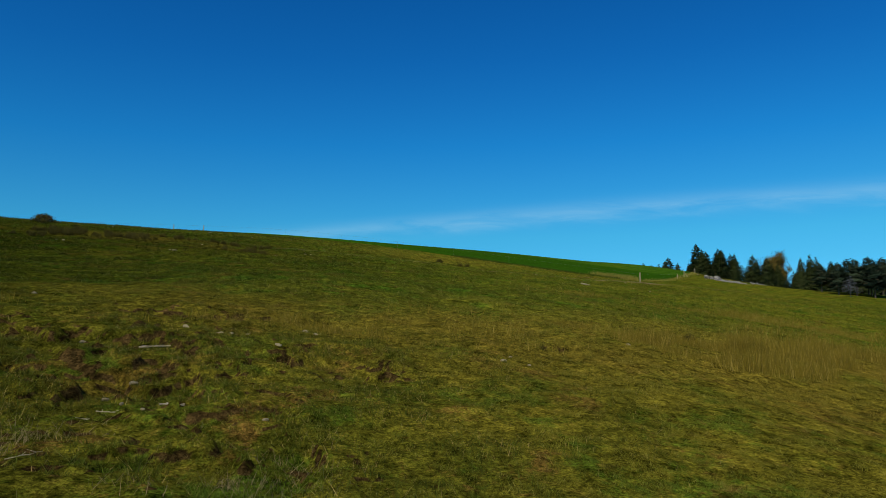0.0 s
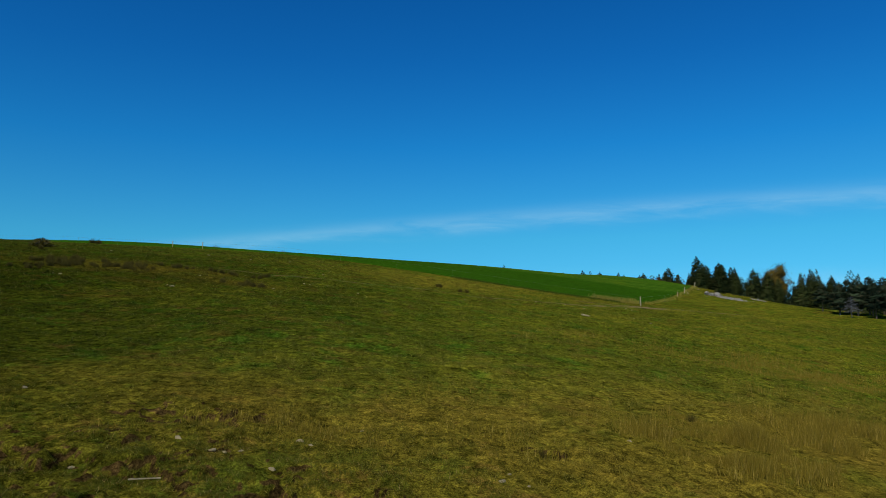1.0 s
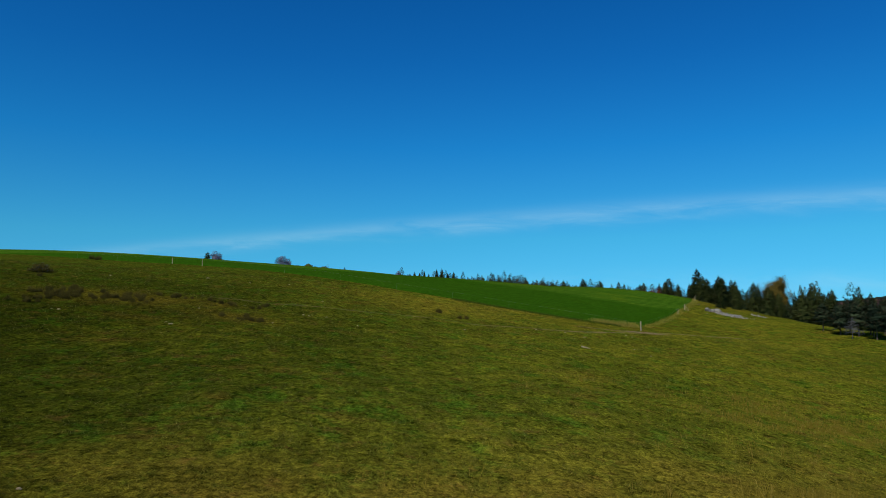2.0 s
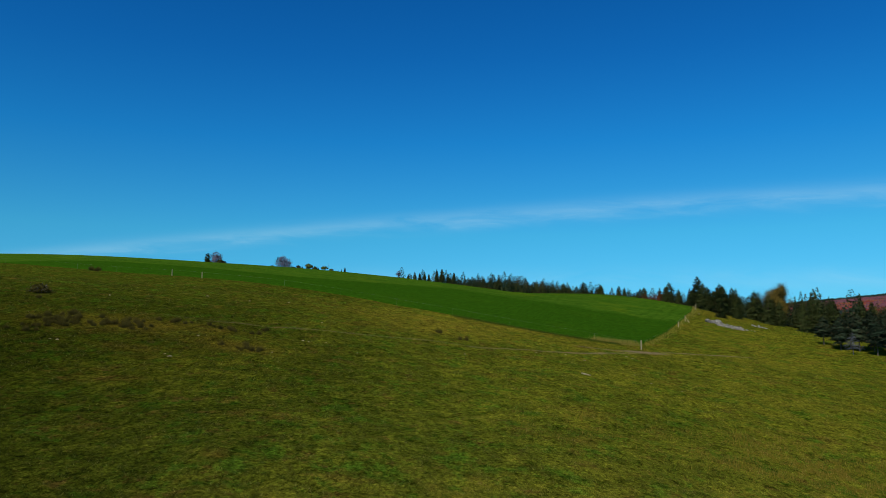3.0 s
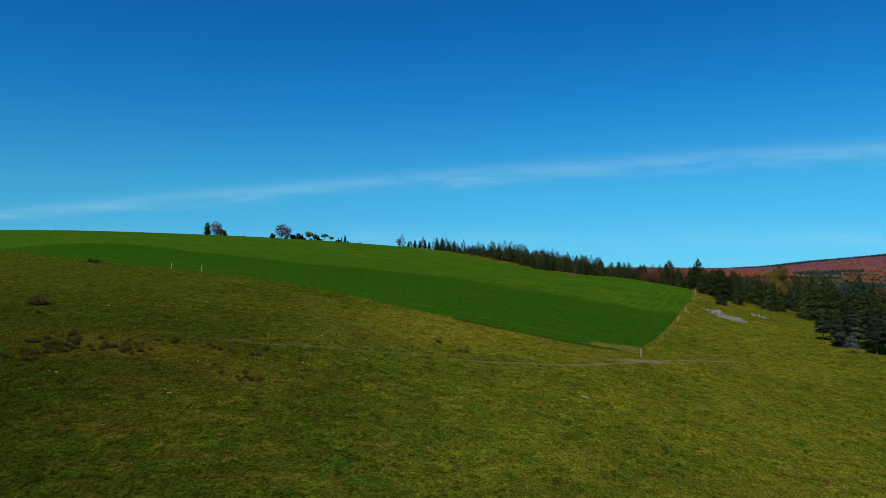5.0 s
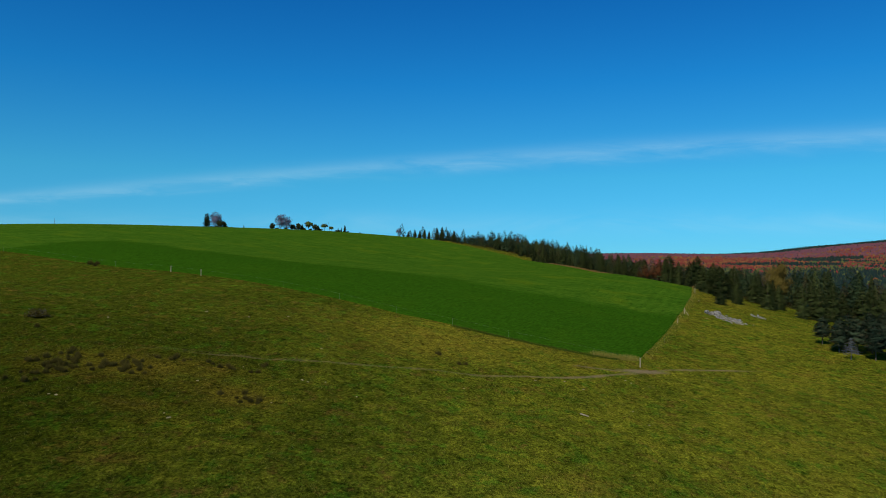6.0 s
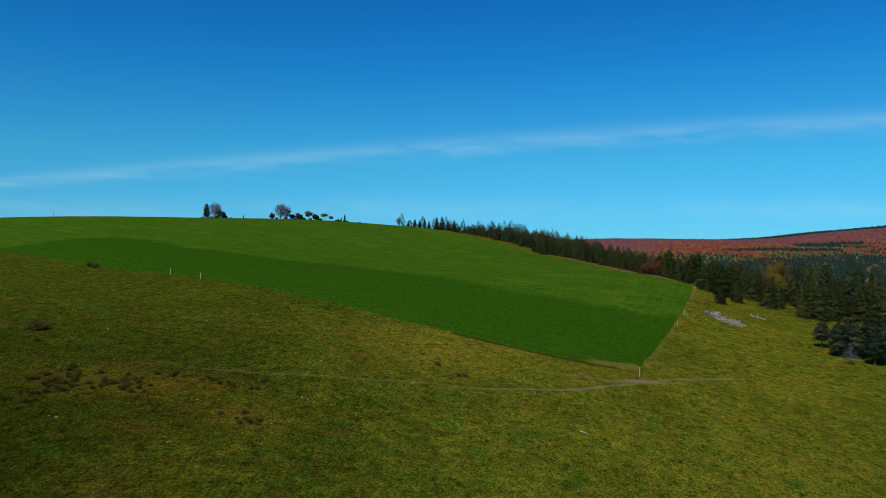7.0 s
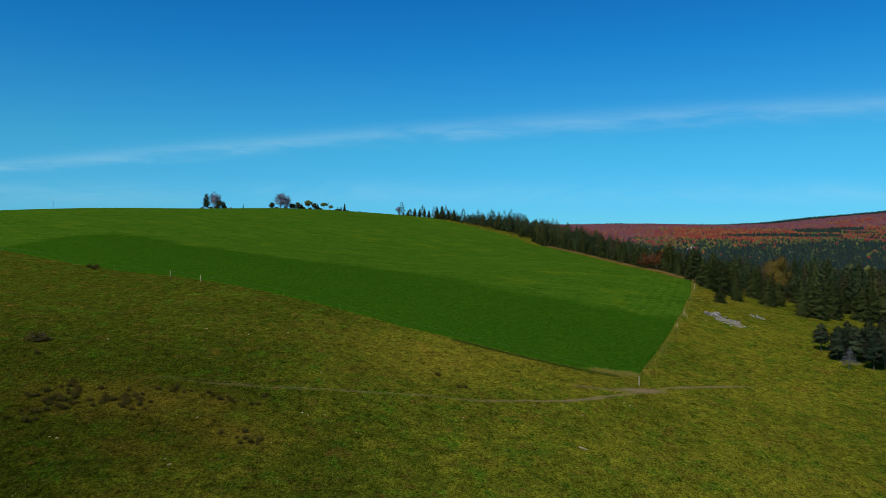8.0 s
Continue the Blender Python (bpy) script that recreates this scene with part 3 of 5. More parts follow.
# the spruces that stand out singly along the wood's edge
for x, y, h, fat, k in ((57.8, 159.6, 3.9, 1.25, 3), (63.8, 166.5, 5.2, 1.05, 0), (63.4, 173.5, 6.4, 1.25, 1), (64.8, 179.4, 6.9, 1.25, 3), (62.3, 183.5, 6.3, 1.2, 0), (68.5, 180, 6.4, 1.1, 2), (61.3, 178, 5.6, 1.3, 1), (66.5, 185, 6.0, 1.1, 0), (63.3, 190.5, 8.3, 1.0, 1), (67.8, 187, 6.2, 1.0, 2), (72.0, 177.5, 6.9, 1.1, 3), (71.4, 168.4, 6.4, 1.1, 1), (75.8, 173.0, 5.6, 1.1, 0), (77.5, 180.5, 6.0, 1.0, 2), (75.6, 161.2, 7.2, 0.85, 2), (79.8, 162.6, 7.4, 1.0, 1), (85.0, 167.2, 7.8, 1.1, 0), (82.0, 170.5, 9.0, 0.9, 4), (88.4, 174.0, 8.6, 0.95, 1), (95.2, 174.0, 8.2, 1.1, 3), (99.0, 177.0, 9.6, 0.9, 2), (103.0, 178.8, 8.8, 1.1, 1), (108.5, 180, 9.2, 1.0, 0), (113.0, 176, 8.6, 1.0, 1), (69.0, 201, 5.4, 1.0, 2), (70.5, 212, 5.2, 1.0, 4), (71.0, 221, 4.8, 1.1, 1), (125.4, 249, 12.2, 0.75, 2), (128.6, 265, 12.8, 0.6, 4), (116.2, 253, 11.2, 0.65, 4), (118.4, 250, 10.0, 0.7, 2), (129.2, 238, 11.4, 0.8, 1), (92.3, 243, 8.0, 0.7, 4), (96.6, 249, 8.3, 0.65, 2), (134.0, 240, 11.0, 0.7, 2), (121.0, 243, 10.5, 0.8, 0), (74.0, 228, 7.0, 1.0, 1), (72.5, 236, 7.4, 1.0, 3), (77.0, 239, 8.0, 0.9, 2), (80.5, 246, 8.6, 0.9, 0), (71.0, 251, 7.6, 1.0, 4), (66.5, 258, 7.0, 1.0, 1), (84.0, 238, 8.2, 0.9, 1), (79.0, 226, 7.2, 1.0, 0), (63.0, 266, 7.0, 0.9, 2), (75.0, 258, 8.2, 0.9, 3)):
    lone_spruce(x, y, h, fat, k)

# the front rows of the wood, tree by tree
wx, wy, r = scatter(-40, 130, 160, 480, 5.0, 11)
depth = np.minimum(wx - edge_x(wy), np.where(wx > 57, wy - wood_y(wx), 99))
front = np.flatnonzero(in_wood(wx, wy) & (depth > 0.4) & (depth < np.where(wy < 240, 13, 7.5)) & ~(np.hypot(wx - 86, wy - 196) < 5.5) & ~((wx / wy > 0.388) & (wx / wy < 0.400) & (wy < 215)) & ~((wx / wy > 0.418) & (wx / wy < 0.45) & (wy < 190)))
for i in front:
    h = r.choice([r.uniform(2.4, 4.2), r.uniform(4.2, 6.4), r.uniform(6.0, 8.6)], p=[0.22, 0.50, 0.28])
    if 225 < wy[i] < 330:
        h *= 1.12
    if wy[i] > 415:
        h *= r.uniform(0.5, 0.95) * (0.7 if wy[i] > 440 else 1.0)
    if wy[i] < 240:
        h *= 0.92 if wx[i] / wy[i] < 0.43 else 1.0
    if r.random() < (0.3 if wy[i] > 415 else 0.12):
        continue
    lone_spruce(wx[i], wy[i], h * (0.78 + 0.22 * min(depth[i] / 6, 1)), r.uniform(0.8, 1.3) * (1.15 if h < 4.5 else 1.0))


def rough_spruces(name, x, y, h, wide, mat, label, seed, whorls=7, arms=6):
    """Many simpler spruces in one mesh: tiers of drooping sprays."""
    r = np.random.default_rng(seed)
    n = len(x)
    z0 = land(x, y)[:, None, None]
    tree = lambda v: v[:, None, None]
    shape = (n, whorls, arms)
    f = np.clip(np.linspace(0.03, 1.0, whorls)[None, :, None] * 0.93 + r.normal(0, 0.3 / whorls, shape), 0.01, 0.95)
    w = r.uniform(0, 6.28, (n, whorls, 1)) + np.arange(arms) * 6.283 / arms + r.normal(0, 0.25, shape)
    power = tree(r.uniform(0.72, 1.1, n))
    reach = (tree(wide) * (1 - f) ** power + 0.03) * r.uniform(0.45, 1.2, shape)
    lean = r.normal(0, 0.03, (n, 2))
    mid = z0 + tree(h) * f
    tall = tree(h) * (1.3 / whorls) * r.uniform(0.7, 1.3, shape)

    def ring(ang, rad, zed):
        off = zed - z0
        return np.stack([tree(x) + off * tree(lean[:, 0]) + np.cos(ang) * rad, tree(y) + off * tree(lean[:, 1]) + np.sin(ang) * rad, zed], -1)

    size = (0.17 + 0.02 * (1 - f) + 0.30 * tree(wide) * (1 - 0.92 * f)) * r.uniform(0.6, 1.3, shape) * 0.82 * (10.0 / arms) ** 0.5
    c = ring(w, reach, mid)
    out = np.stack([np.cos(w), np.sin(w), 0 * w], -1)
    side = np.stack([-np.sin(w), np.cos(w), 0 * w], -1)
    rise = np.array([0, 0, 1.0])
    roll = r.normal(0, 0.5, shape)[..., None]
    big = size[..., None]
    tip = c + (out * 0.75 - rise * r.uniform(-0.1, 0.7, shape)[..., None]) * big
    flank = (side * np.cos(roll) + rise * np.sin(roll)) * big * 0.62
    back = c - out * big * 0.45 + rise * big * r.uniform(0.1, 0.6, shape)[..., None]
    co = np.stack([tip, back - flank, back + flank], 3).reshape(-1, 3)
    tris = np.arange(len(co)).reshape(-1, 3)
    soft = out * 0.85 + rise * 0.5 + r.normal(0, 0.16, shape + (3,))
    me = quick_mesh(name, co, tris, np.repeat(soft.reshape(-1, 3), 3, 0))
    tint = me.attributes.new("tint", "FLOAT", "POINT")
    tint.data.foreach_set("value", np.repeat(r.random(n), whorls * arms * 3).astype(np.float32))
    me.materials.append(mat)
    return tagged(new(name, me), label, "forest", kind="stuff")


DEEP_NEEDLES = wood_material("deep_wood_needles", (0.012, 0.024, 0.011), (0.046, 0.066, 0.024), (0.062, 0.048, 0.020), (0.070, 0.078, 0.020))
behind = np.flatnonzero(in_wood(wx, wy) & (depth >= np.where(wy < 240, 13, 7.5)) & ~(np.hypot(wx - 86, wy - 196) < 5.5))
x, y = wx[behind], wy[behind]
keep = r.random(len(x)) > 0.14
x, y = x[keep], y[keep]
h = (4.2 + 5.6 * r.random(len(x)) ** 1.4) * (0.75 + 0.5 * ripple(x, y, 22)) * np.where(x / y > 0.43, 1.22, np.where(y < 240, 0.85, 1.0))
rough_spruces("spruce_wood", x, y, h, (1.1 + 0.24 * h) * r.uniform(0.75, 1.2, len(x)), DEEP_NEEDLES, "dense dark green spruce wood beyond the hay field", 21, 22, 15)
VALLEY_NEEDLES = wood_material("valley_needles", (0.008, 0.017, 0.010), (0.032, 0.050, 0.022), (0.050, 0.040, 0.018), (0.070, 0.074, 0.018))
x, y, r = scatter(60, 620, 60, 900, 7.6, 12)
keep = in_wood(x, y) & ~((x < 130) & (y < 480)) & (x > 0.20 * y) & (x < 0.75 * y + 40)
x, y = x[keep], y[keep]
h = (4.6 + 6.6 * r.random(len(x)) ** 1.5) * (0.70 + 0.6 * ripple(x, y, 40)) * np.where((y < 340) & (x / y > 0.42), 1.15, 1.0)
rough_spruces("valley_wood", x, y, h, (1.2 + 0.22 * h) * r.uniform(0.75, 1.2, len(x)), VALLEY_NEEDLES, "dark conifer wood that fills the valley", 22, 11, 8)


# broad-leaved trees
def grow(r, p, d, ln, rad, level, out, tips):
    pts, q = [p], np.array(p, float)
    for i in range(3):
        d = d + r.normal(0, 0.16, 3) + np.array([0, 0, 0.05])
        d = d / np.linalg.norm(d)
        q = q + d * ln / 3
        pts.append(q.copy())
        if level and i:
            for _ in range(2 if level > 1 else 3):
                e = d + r.normal(0, 0.62, 3) + np.array([0, 0, 0.15])
                grow(r, q, e / np.linalg.norm(e), ln * r.uniform(0.5, 0.75), rad * 0.5, level - 1, out, tips)
    out.append(tube(pts, np.linspace(rad, rad * 0.45, 4), 5 if level else 3))
    if level <= 1:
        tips.append(q)
    return tips


def make_broadleaf(name, h, seed, label, leaf=None, leaves=1800, size=0.16, spread=0.55, bark=None, stem=0.22, fill=0.0, egg=None):
    r = np.random.default_rng(seed)
    root = new(name)
    out, tips = [], []
    for k in range(4):
        e = np.array([r.normal(0, 0.42), r.normal(0, 0.42), 1.0])
        grow(r, np.array([0, 0, stem * h]), e / np.linalg.norm(e), h * 0.42, 0.014 * h, 2, out, tips)
    part("trunk", mesh_from("trunk", *tube([(0, 0, -0.4), (0.02 * h, 0, 0.1 * h), (0, 0, stem * h * 1.1)], [0.028 * h, 0.022 * h, 0.018 * h], 7)), bark or BARK, root)
    part("limbs", mesh_from("limbs", *joined(out)), bark or BARK, root)
    if leaf:
        tips = np.array(tips)
        c = tips[r.integers(0, len(tips), leaves)] + r.normal(0, spread, (leaves, 3)) * np.array([1, 1, 0.7]) * h * 0.09
        c[:, 2] -= fill * h * r.random(leaves) ** 1.5
        c[:, :2] *= (1 + 0.25 * fill * r.random(leaves))[:, None]
        if egg:
            d = r.normal(0, 1, (90, 3))
            d = d / np.linalg.norm(d, axis=1)[:, None] * (r.random(90) ** 0.4)[:, None]
            mid = np.array([0, 0, egg[2] * h]) + d * np.array([egg[0], egg[0], egg[1]]) * h
            c = mid[r.integers(0, 90, leaves)] + r.normal(0, 0.048 * h, (leaves, 3))
        a, b = r.normal(0, 1, (leaves, 3)), r.normal(0, 1, (leaves, 3))
        if egg:
            up = c - np.array([0, 0, egg[2] * h])
            up = up / np.linalg.norm(up, axis=1)[:, None] + r.normal(0, 0.35, c.shape)
            up /= np.linalg.norm(up, axis=1)[:, None]
            a = a - up * (a * up).sum(1)[:, None]
            b = np.cross(up, a)
        a, b = a / np.linalg.norm(a, axis=1)[:, None] * size, b / np.linalg.norm(b, axis=1)[:, None] * size * (0.16 if leaf is TWIGS else 0.7)
        k = np.arange(leaves) * 4
        part("crown", quick_mesh("leaves", np.stack([c - a, c - b, c + a, c + b], 1).reshape(-1, 3), np.stack([k, k + 1, k + 2, k + 3], 1), np.repeat((c - c.mean(0)) / (0.3 * h) + (0, 0, 0.5) + r.normal(0, 0.4, c.shape), 4, 0)), leaf, root)
    return tagged(root, label, "tree")


GOLD = leaf_material("golden_leaves", (0.075, 0.058, 0.012), (0.135, 0.098, 0.020))
RUST = leaf_material("rusty_leaves", (0.05, 0.02, 0.008), (0.14, 0.05, 0.018))
LIME = leaf_material("yellowing_leaves", (0.03, 0.045, 0.008), (0.10, 0.11, 0.02))
YELLOW = leaf_material("larch_yellow", (0.16, 0.11, 0.01), (0.30, 0.20, 0.02))
DARK_SHRUB = leaf_material("dark_shrub_leaves", (0.012, 0.018, 0.006), (0.045, 0.045, 0.014))
LILAC = rough_material("bare_twigs", (0.08, 0.075, 0.085), (0.18, 0.16, 0.175), 5.0)
TWIGS = leaf_material("fine_twigs", (0.072, 0.080, 0.120), (0.15, 0.155, 0.215))


def stand(ob, x, y, turn=0, sink=0.1):
    ob.matrix_basis = Matrix.Translation(at(x, y, -sink)) @ pose(0, 0, 0, 0, 0, turn)
    return ob


stand(make_broadleaf("maple", 10.6, 31, "golden brown autumn tree among the spruces", GOLD, 15000, 0.17, 0.72, stem=0.12, egg=(0.34, 0.41, 0.55)), 86.0, 196.5)
stand(make_broadleaf("shrub", 7.4, 32, "rust-coloured autumn shrub beside the hay field", RUST, 3600, 0.12, 0.7, stem=0.08, egg=(0.42, 0.36, 0.46)), 68.6, 244.0)
stand(make_broadleaf("shrub", 6.2, 33, "rust-coloured autumn shrub beside the hay field", RUST, 2200, 0.11, 0.7, stem=0.08, egg=(0.42, 0.36, 0.46)), 65.2, 247.5)
stand(make_broadleaf("birch", 9.5, 34, "slender yellow autumn birch in the wood", YELLOW, 2200, 0.15, 0.4), 93, 320)
stand(make_broadleaf("birch", 8.5, 35, "slender yellow autumn birch in the wood", YELLOW, 1500, 0.15, 0.4), 128, 330)

# the trees on the hill's crest
stand(make_spruce("crest_spruce", 7.4, 2.7, 71, "broad dark spruce on the hill crest", "", 17, 0.18, None, 0.42), -113.6, 368)
stand(make_broadleaf("dark_tree", 4.6, 171, "dense dark rounded tree on the hill crest", DARK_SHRUB, 2200, 0.16, 0.8, stem=0.08, egg=(0.42, 0.42, 0.48)), -106.4, 366)
lone_spruce(-105.0, 368, 3.4, 1.5, 0)
stand(make_broadleaf("bare_tree", 8.2, 41, "leafless grey tree on the hill crest", TWIGS, 3200, 0.34, 0.95, LILAC, 0.06, egg=(0.36, 0.42, 0.55)), -109.8, 369)
lone_spruce(-102.6, 394, 2.2, 0.7, 2)
stand(make_broadleaf("dark_tree", 3.8, 172, "dense dark rounded tree on the hill crest", DARK_SHRUB, 2200, 0.16, 0.8, stem=0.08, egg=(0.38, 0.42, 0.48)), -94.6, 424)
stand(make_broadleaf("bare_tree", 9.6, 42, "leafless grey tree on the hill crest", TWIGS, 3200, 0.36, 0.95, LILAC, 0.08, egg=(0.30, 0.44, 0.54)), -90.0, 424)
stand(make_broadleaf("bare_tree", 7.4, 48, "leafless grey tree on the hill crest", TWIGS, 2400, 0.34, 0.95, LILAC, 0.08, egg=(0.38, 0.42, 0.54)), -86.4, 424)
stand(make_broadleaf("dark_tree", 3.4, 173, "dense dark rounded tree on the hill crest", DARK_SHRUB, 2200, 0.16, 0.8, stem=0.08, egg=(0.5, 0.42, 0.48)), -84.2, 428)
stand(make_broadleaf("dark_tree", 4.2, 174, "dense dark rounded tree on the hill crest", DARK_SHRUB, 2200, 0.16, 0.8, stem=0.08, egg=(0.42, 0.42, 0.48)), -80.8, 428)
lone_spruce(-79.2, 430, 3.2, 1.4, 0)
stand(make_broadleaf("small_tree", 5.2, 43, "small yellow-green tree on the hill crest", LIME, 2600, 0.16, 0.8, stem=0.2, egg=(0.50, 0.30, 0.66)), -76.6, 436)
stand(make_broadleaf("dark_tree", 4.2, 175, "dense dark rounded tree on the hill crest", DARK_SHRUB, 2200, 0.16, 0.8, stem=0.08, egg=(0.36, 0.42, 0.48)), -72.8, 436)
lone_spruce(-71.2, 436, 3.2, 1.3, 0)
stand(make_broadleaf("small_tree", 4.2, 44, "small yellow-green tree on the hill crest", LIME, 1300, 0.15, 0.8, stem=0.35, egg=(0.55, 0.20, 0.74)), -68.2, 440)
stand(make_broadleaf("small_tree", 3.0, 45, "small yellow-green tree on the hill crest", LIME, 700, 0.15, 0.7, stem=0.3, egg=(0.48, 0.26, 0.70)), -64.4, 440)
for i, (x, y, h) in enumerate(((-115.2, 367, 1.3), (-103.6, 366, 1.1), (-101.8, 368, 0.8), (-110.5, 366, 1.5), (-107.8, 365, 1.8), (-87.6, 426, 1.8), (-82.4, 428, 2.0), (-78.0, 430, 1.6), (-75.0, 434, 1.4), (-70.0, 438, 1.5), (-61.5, 441, 1.2), (-59.6, 441, 1.5), (-57.0, 442, 1.3), (-55.2, 443, 1.1), (-48.5, 446, 0.8), (-92.0, 424, 1.2))):
    stand(make_broadleaf("crest_shrub", h, 150 + i, "low dark shrub on the hill crest", DARK_SHRUB, 700, 0.13, 0.9, stem=0.05, egg=(0.75, 0.40, 0.40)), x, y)
lone_spruce(-60.3, 440, 2.4, 0.9, 2)
lone_spruce(-58.6, 441, 3.0, 0.8, 4)
lone_spruce(-56.6, 441, 4.6, 0.9, 4)
stand(make_broadleaf("bare_tree", 5.2, 46, "leafless grey tree on the hill crest", TWIGS, 900, 0.30, 0.95, LILAC, stem=0.25, egg=(0.36, 0.32, 0.66)), -27.0, 466)
for x, y, h in ((-21, 462, 4.2), (-17, 462, 5.8), (-14, 460, 5.2), (-11, 459, 6.8), (-8.5, 461, 5.5), (-3.5, 456, 8.6), (-0.5, 455, 9.2), (3, 455, 6.8), (6.5, 454, 7.6)):
    lone_spruce(x, y, h * 0.9, 0.95, int(x) % 5)


def make_pole(x, y, h, lean):
    co, fa = tube([(0, 0, -0.4), (lean * 0.4, 0, h * 0.5), (lean, 0, h)], [0.09, 0.07, 0.03], 6)
    for f, w in ((0.6, 0.5), (0.8, -0.4)):
        c, q = tube([(lean * f, 0, h * f), (lean * f + w, 0.1, h * f + 0.4)], [0.03, 0.01], 4)
        fa += [tuple(i + len(co) for i in a) for a in q]
        co += c
    me = mesh_from("dead_sapling", co, fa)
    me.materials.append(LILAC)
    stand(tagged(new("dead_sapling", me), "thin dead sapling on the hill crest", "tree"), x, y)


make_pole(-65.0, 440, 6.4, -1.4)
make_pole(-152.5, 300, 3.6, 0.1)

# the clump of old spruces in the pasture
CLUMP_NEEDLES = leaf_material("old_spruce_needles", (0.013, 0.024, 0.014), (0.042, 0.060, 0.030), tipped=(0.065, 0.046, 0.026), grain=0.35)
for i, (x, y, h, w) in enumerate(((61.0, 123.4, 4.6, 2.2), (63.9, 113.4, 5.3, 2.8), (60.6, 117.4, 4.7, 2.5), (63.2, 117.0, 5.7, 2.7), (66.8, 120.3, 6.1, 2.8), (66.6, 115.3, 5.6, 3.0), (64.1, 121.2, 5.6, 2.6), (61.8, 119.6, 5.0, 2.6), (66.0, 118.0, 5.8, 2.8), (69.8, 117.6, 5.9, 2.9), (70.4, 122.6, 6.2, 2.7))):
    t = make_spruce("old_spruce", h, w, 60 + i, "old spruce with a bare lower trunk in the pasture", "clump of spruces", 15, 0.33, CLUMP_NEEDLES, 0.55)
    stand(t, x, y, 40 * i)


def make_dead_tree(h, seed):
    r = np.random.default_rng(seed)
    root = new("dead_spruce")
    part("trunk", mesh_from("trunk", *tube([(0, 0, -0.4), (0.05, 0, 0.5 * h), (0, 0.05, h)], [0.055, 0.04, 0.01], 8)), GREY_WOOD, root)
    out = []
    for i in range(84):
        f = r.uniform(0.34, 0.97)
        w, ln = r.uniform(0, 6.28), 2.2 * (1 - f) ** 0.75 * r.uniform(0.35, 1.1) + 0.15
        d = np.array([math.cos(w), math.sin(w), 0])
        p = np.array([0, 0, f * h])
        out.append(tube([p, p + d * ln * 0.5 - (0, 0, 0.10 * ln), p + d * ln - (0, 0, 0.32 * ln)], [0.018, 0.012, 0.004], 3))
        for q in (0.35, 0.5, 0.65, 0.8, 0.92):
            for sg in (-1, 1):
                b = p + d * ln * q - (0, 0, 0.2 * ln * q)
                e = b + np.array([-d[1], d[0], 0]) * sg * ln * 0.3 * r.uniform(0.5, 1.2) + d * ln * 0.12 - (0, 0, 0.1 * ln)
                out.append(tube([b, e], [0.010, 0.003], 3))
    part("branches", mesh_from("branches", *joined(out)), GREY_WOOD, root)
    return tagged(root, "dead grey spruce with bare twigs among living spruces", "tree")


stand(make_dead_tree(3.3, 5), 60.0, 112.9)


# ---- the far hill ----
def crowns(name, x, y, h, mat, label, seed, n=12, flake=0.26):
    """Many far broad-leaved crowns in one mesh, each a loose clump of leafy flakes."""
    r = np.random.default_rng(seed)
    d = r.normal(0, 1, (len(x), n, 3))
    d /= np.linalg.norm(d, axis=2)[:, :, None]
    d[:, :, 2] = np.abs(d[:, :, 2]) * 1.2 - 0.25
    size = h[:, None, None] * 0.42 * r.uniform(0.7, 1.1, (len(x), n, 1))
    c = np.stack([x, y, land(x, y) + h * 0.55], 1)[:, None, :] + d * size
    s = h[:, None, None] * flake
    flat = d * (1, 1, 0.25)
    flat /= np.linalg.norm(flat, axis=2)[:, :, None]
    side = np.stack([-flat[..., 1], flat[..., 0], 0 * flat[..., 0]], -1)
    side /= np.linalg.norm(side, axis=2)[:, :, None] + 1e-6
    across, upward, out = [r.normal(0, v, (len(x), n, 3, 1)) for v in (0.75, 0.65, 0.25)]
    tri = c[:, :, None, :] + (side[:, :, None, :] * across + np.array([0, 0, 1.0]) * upward + flat[:, :, None, :] * out) * s[..., None]
    k = np.arange(len(x) * n * 3).reshape(-1, 3)
    soft = np.repeat((d * (0.8, 0.8, 0.4) + (0, 0, 0.6) + r.normal(0, 0.12, d.shape)).reshape(-1, 3), 3, 0)
    me = quick_mesh(name, tri.reshape(-1, 3), k, soft)
    me.materials.append(mat)
    return tagged(new(name, me), label, "forest", kind="stuff")


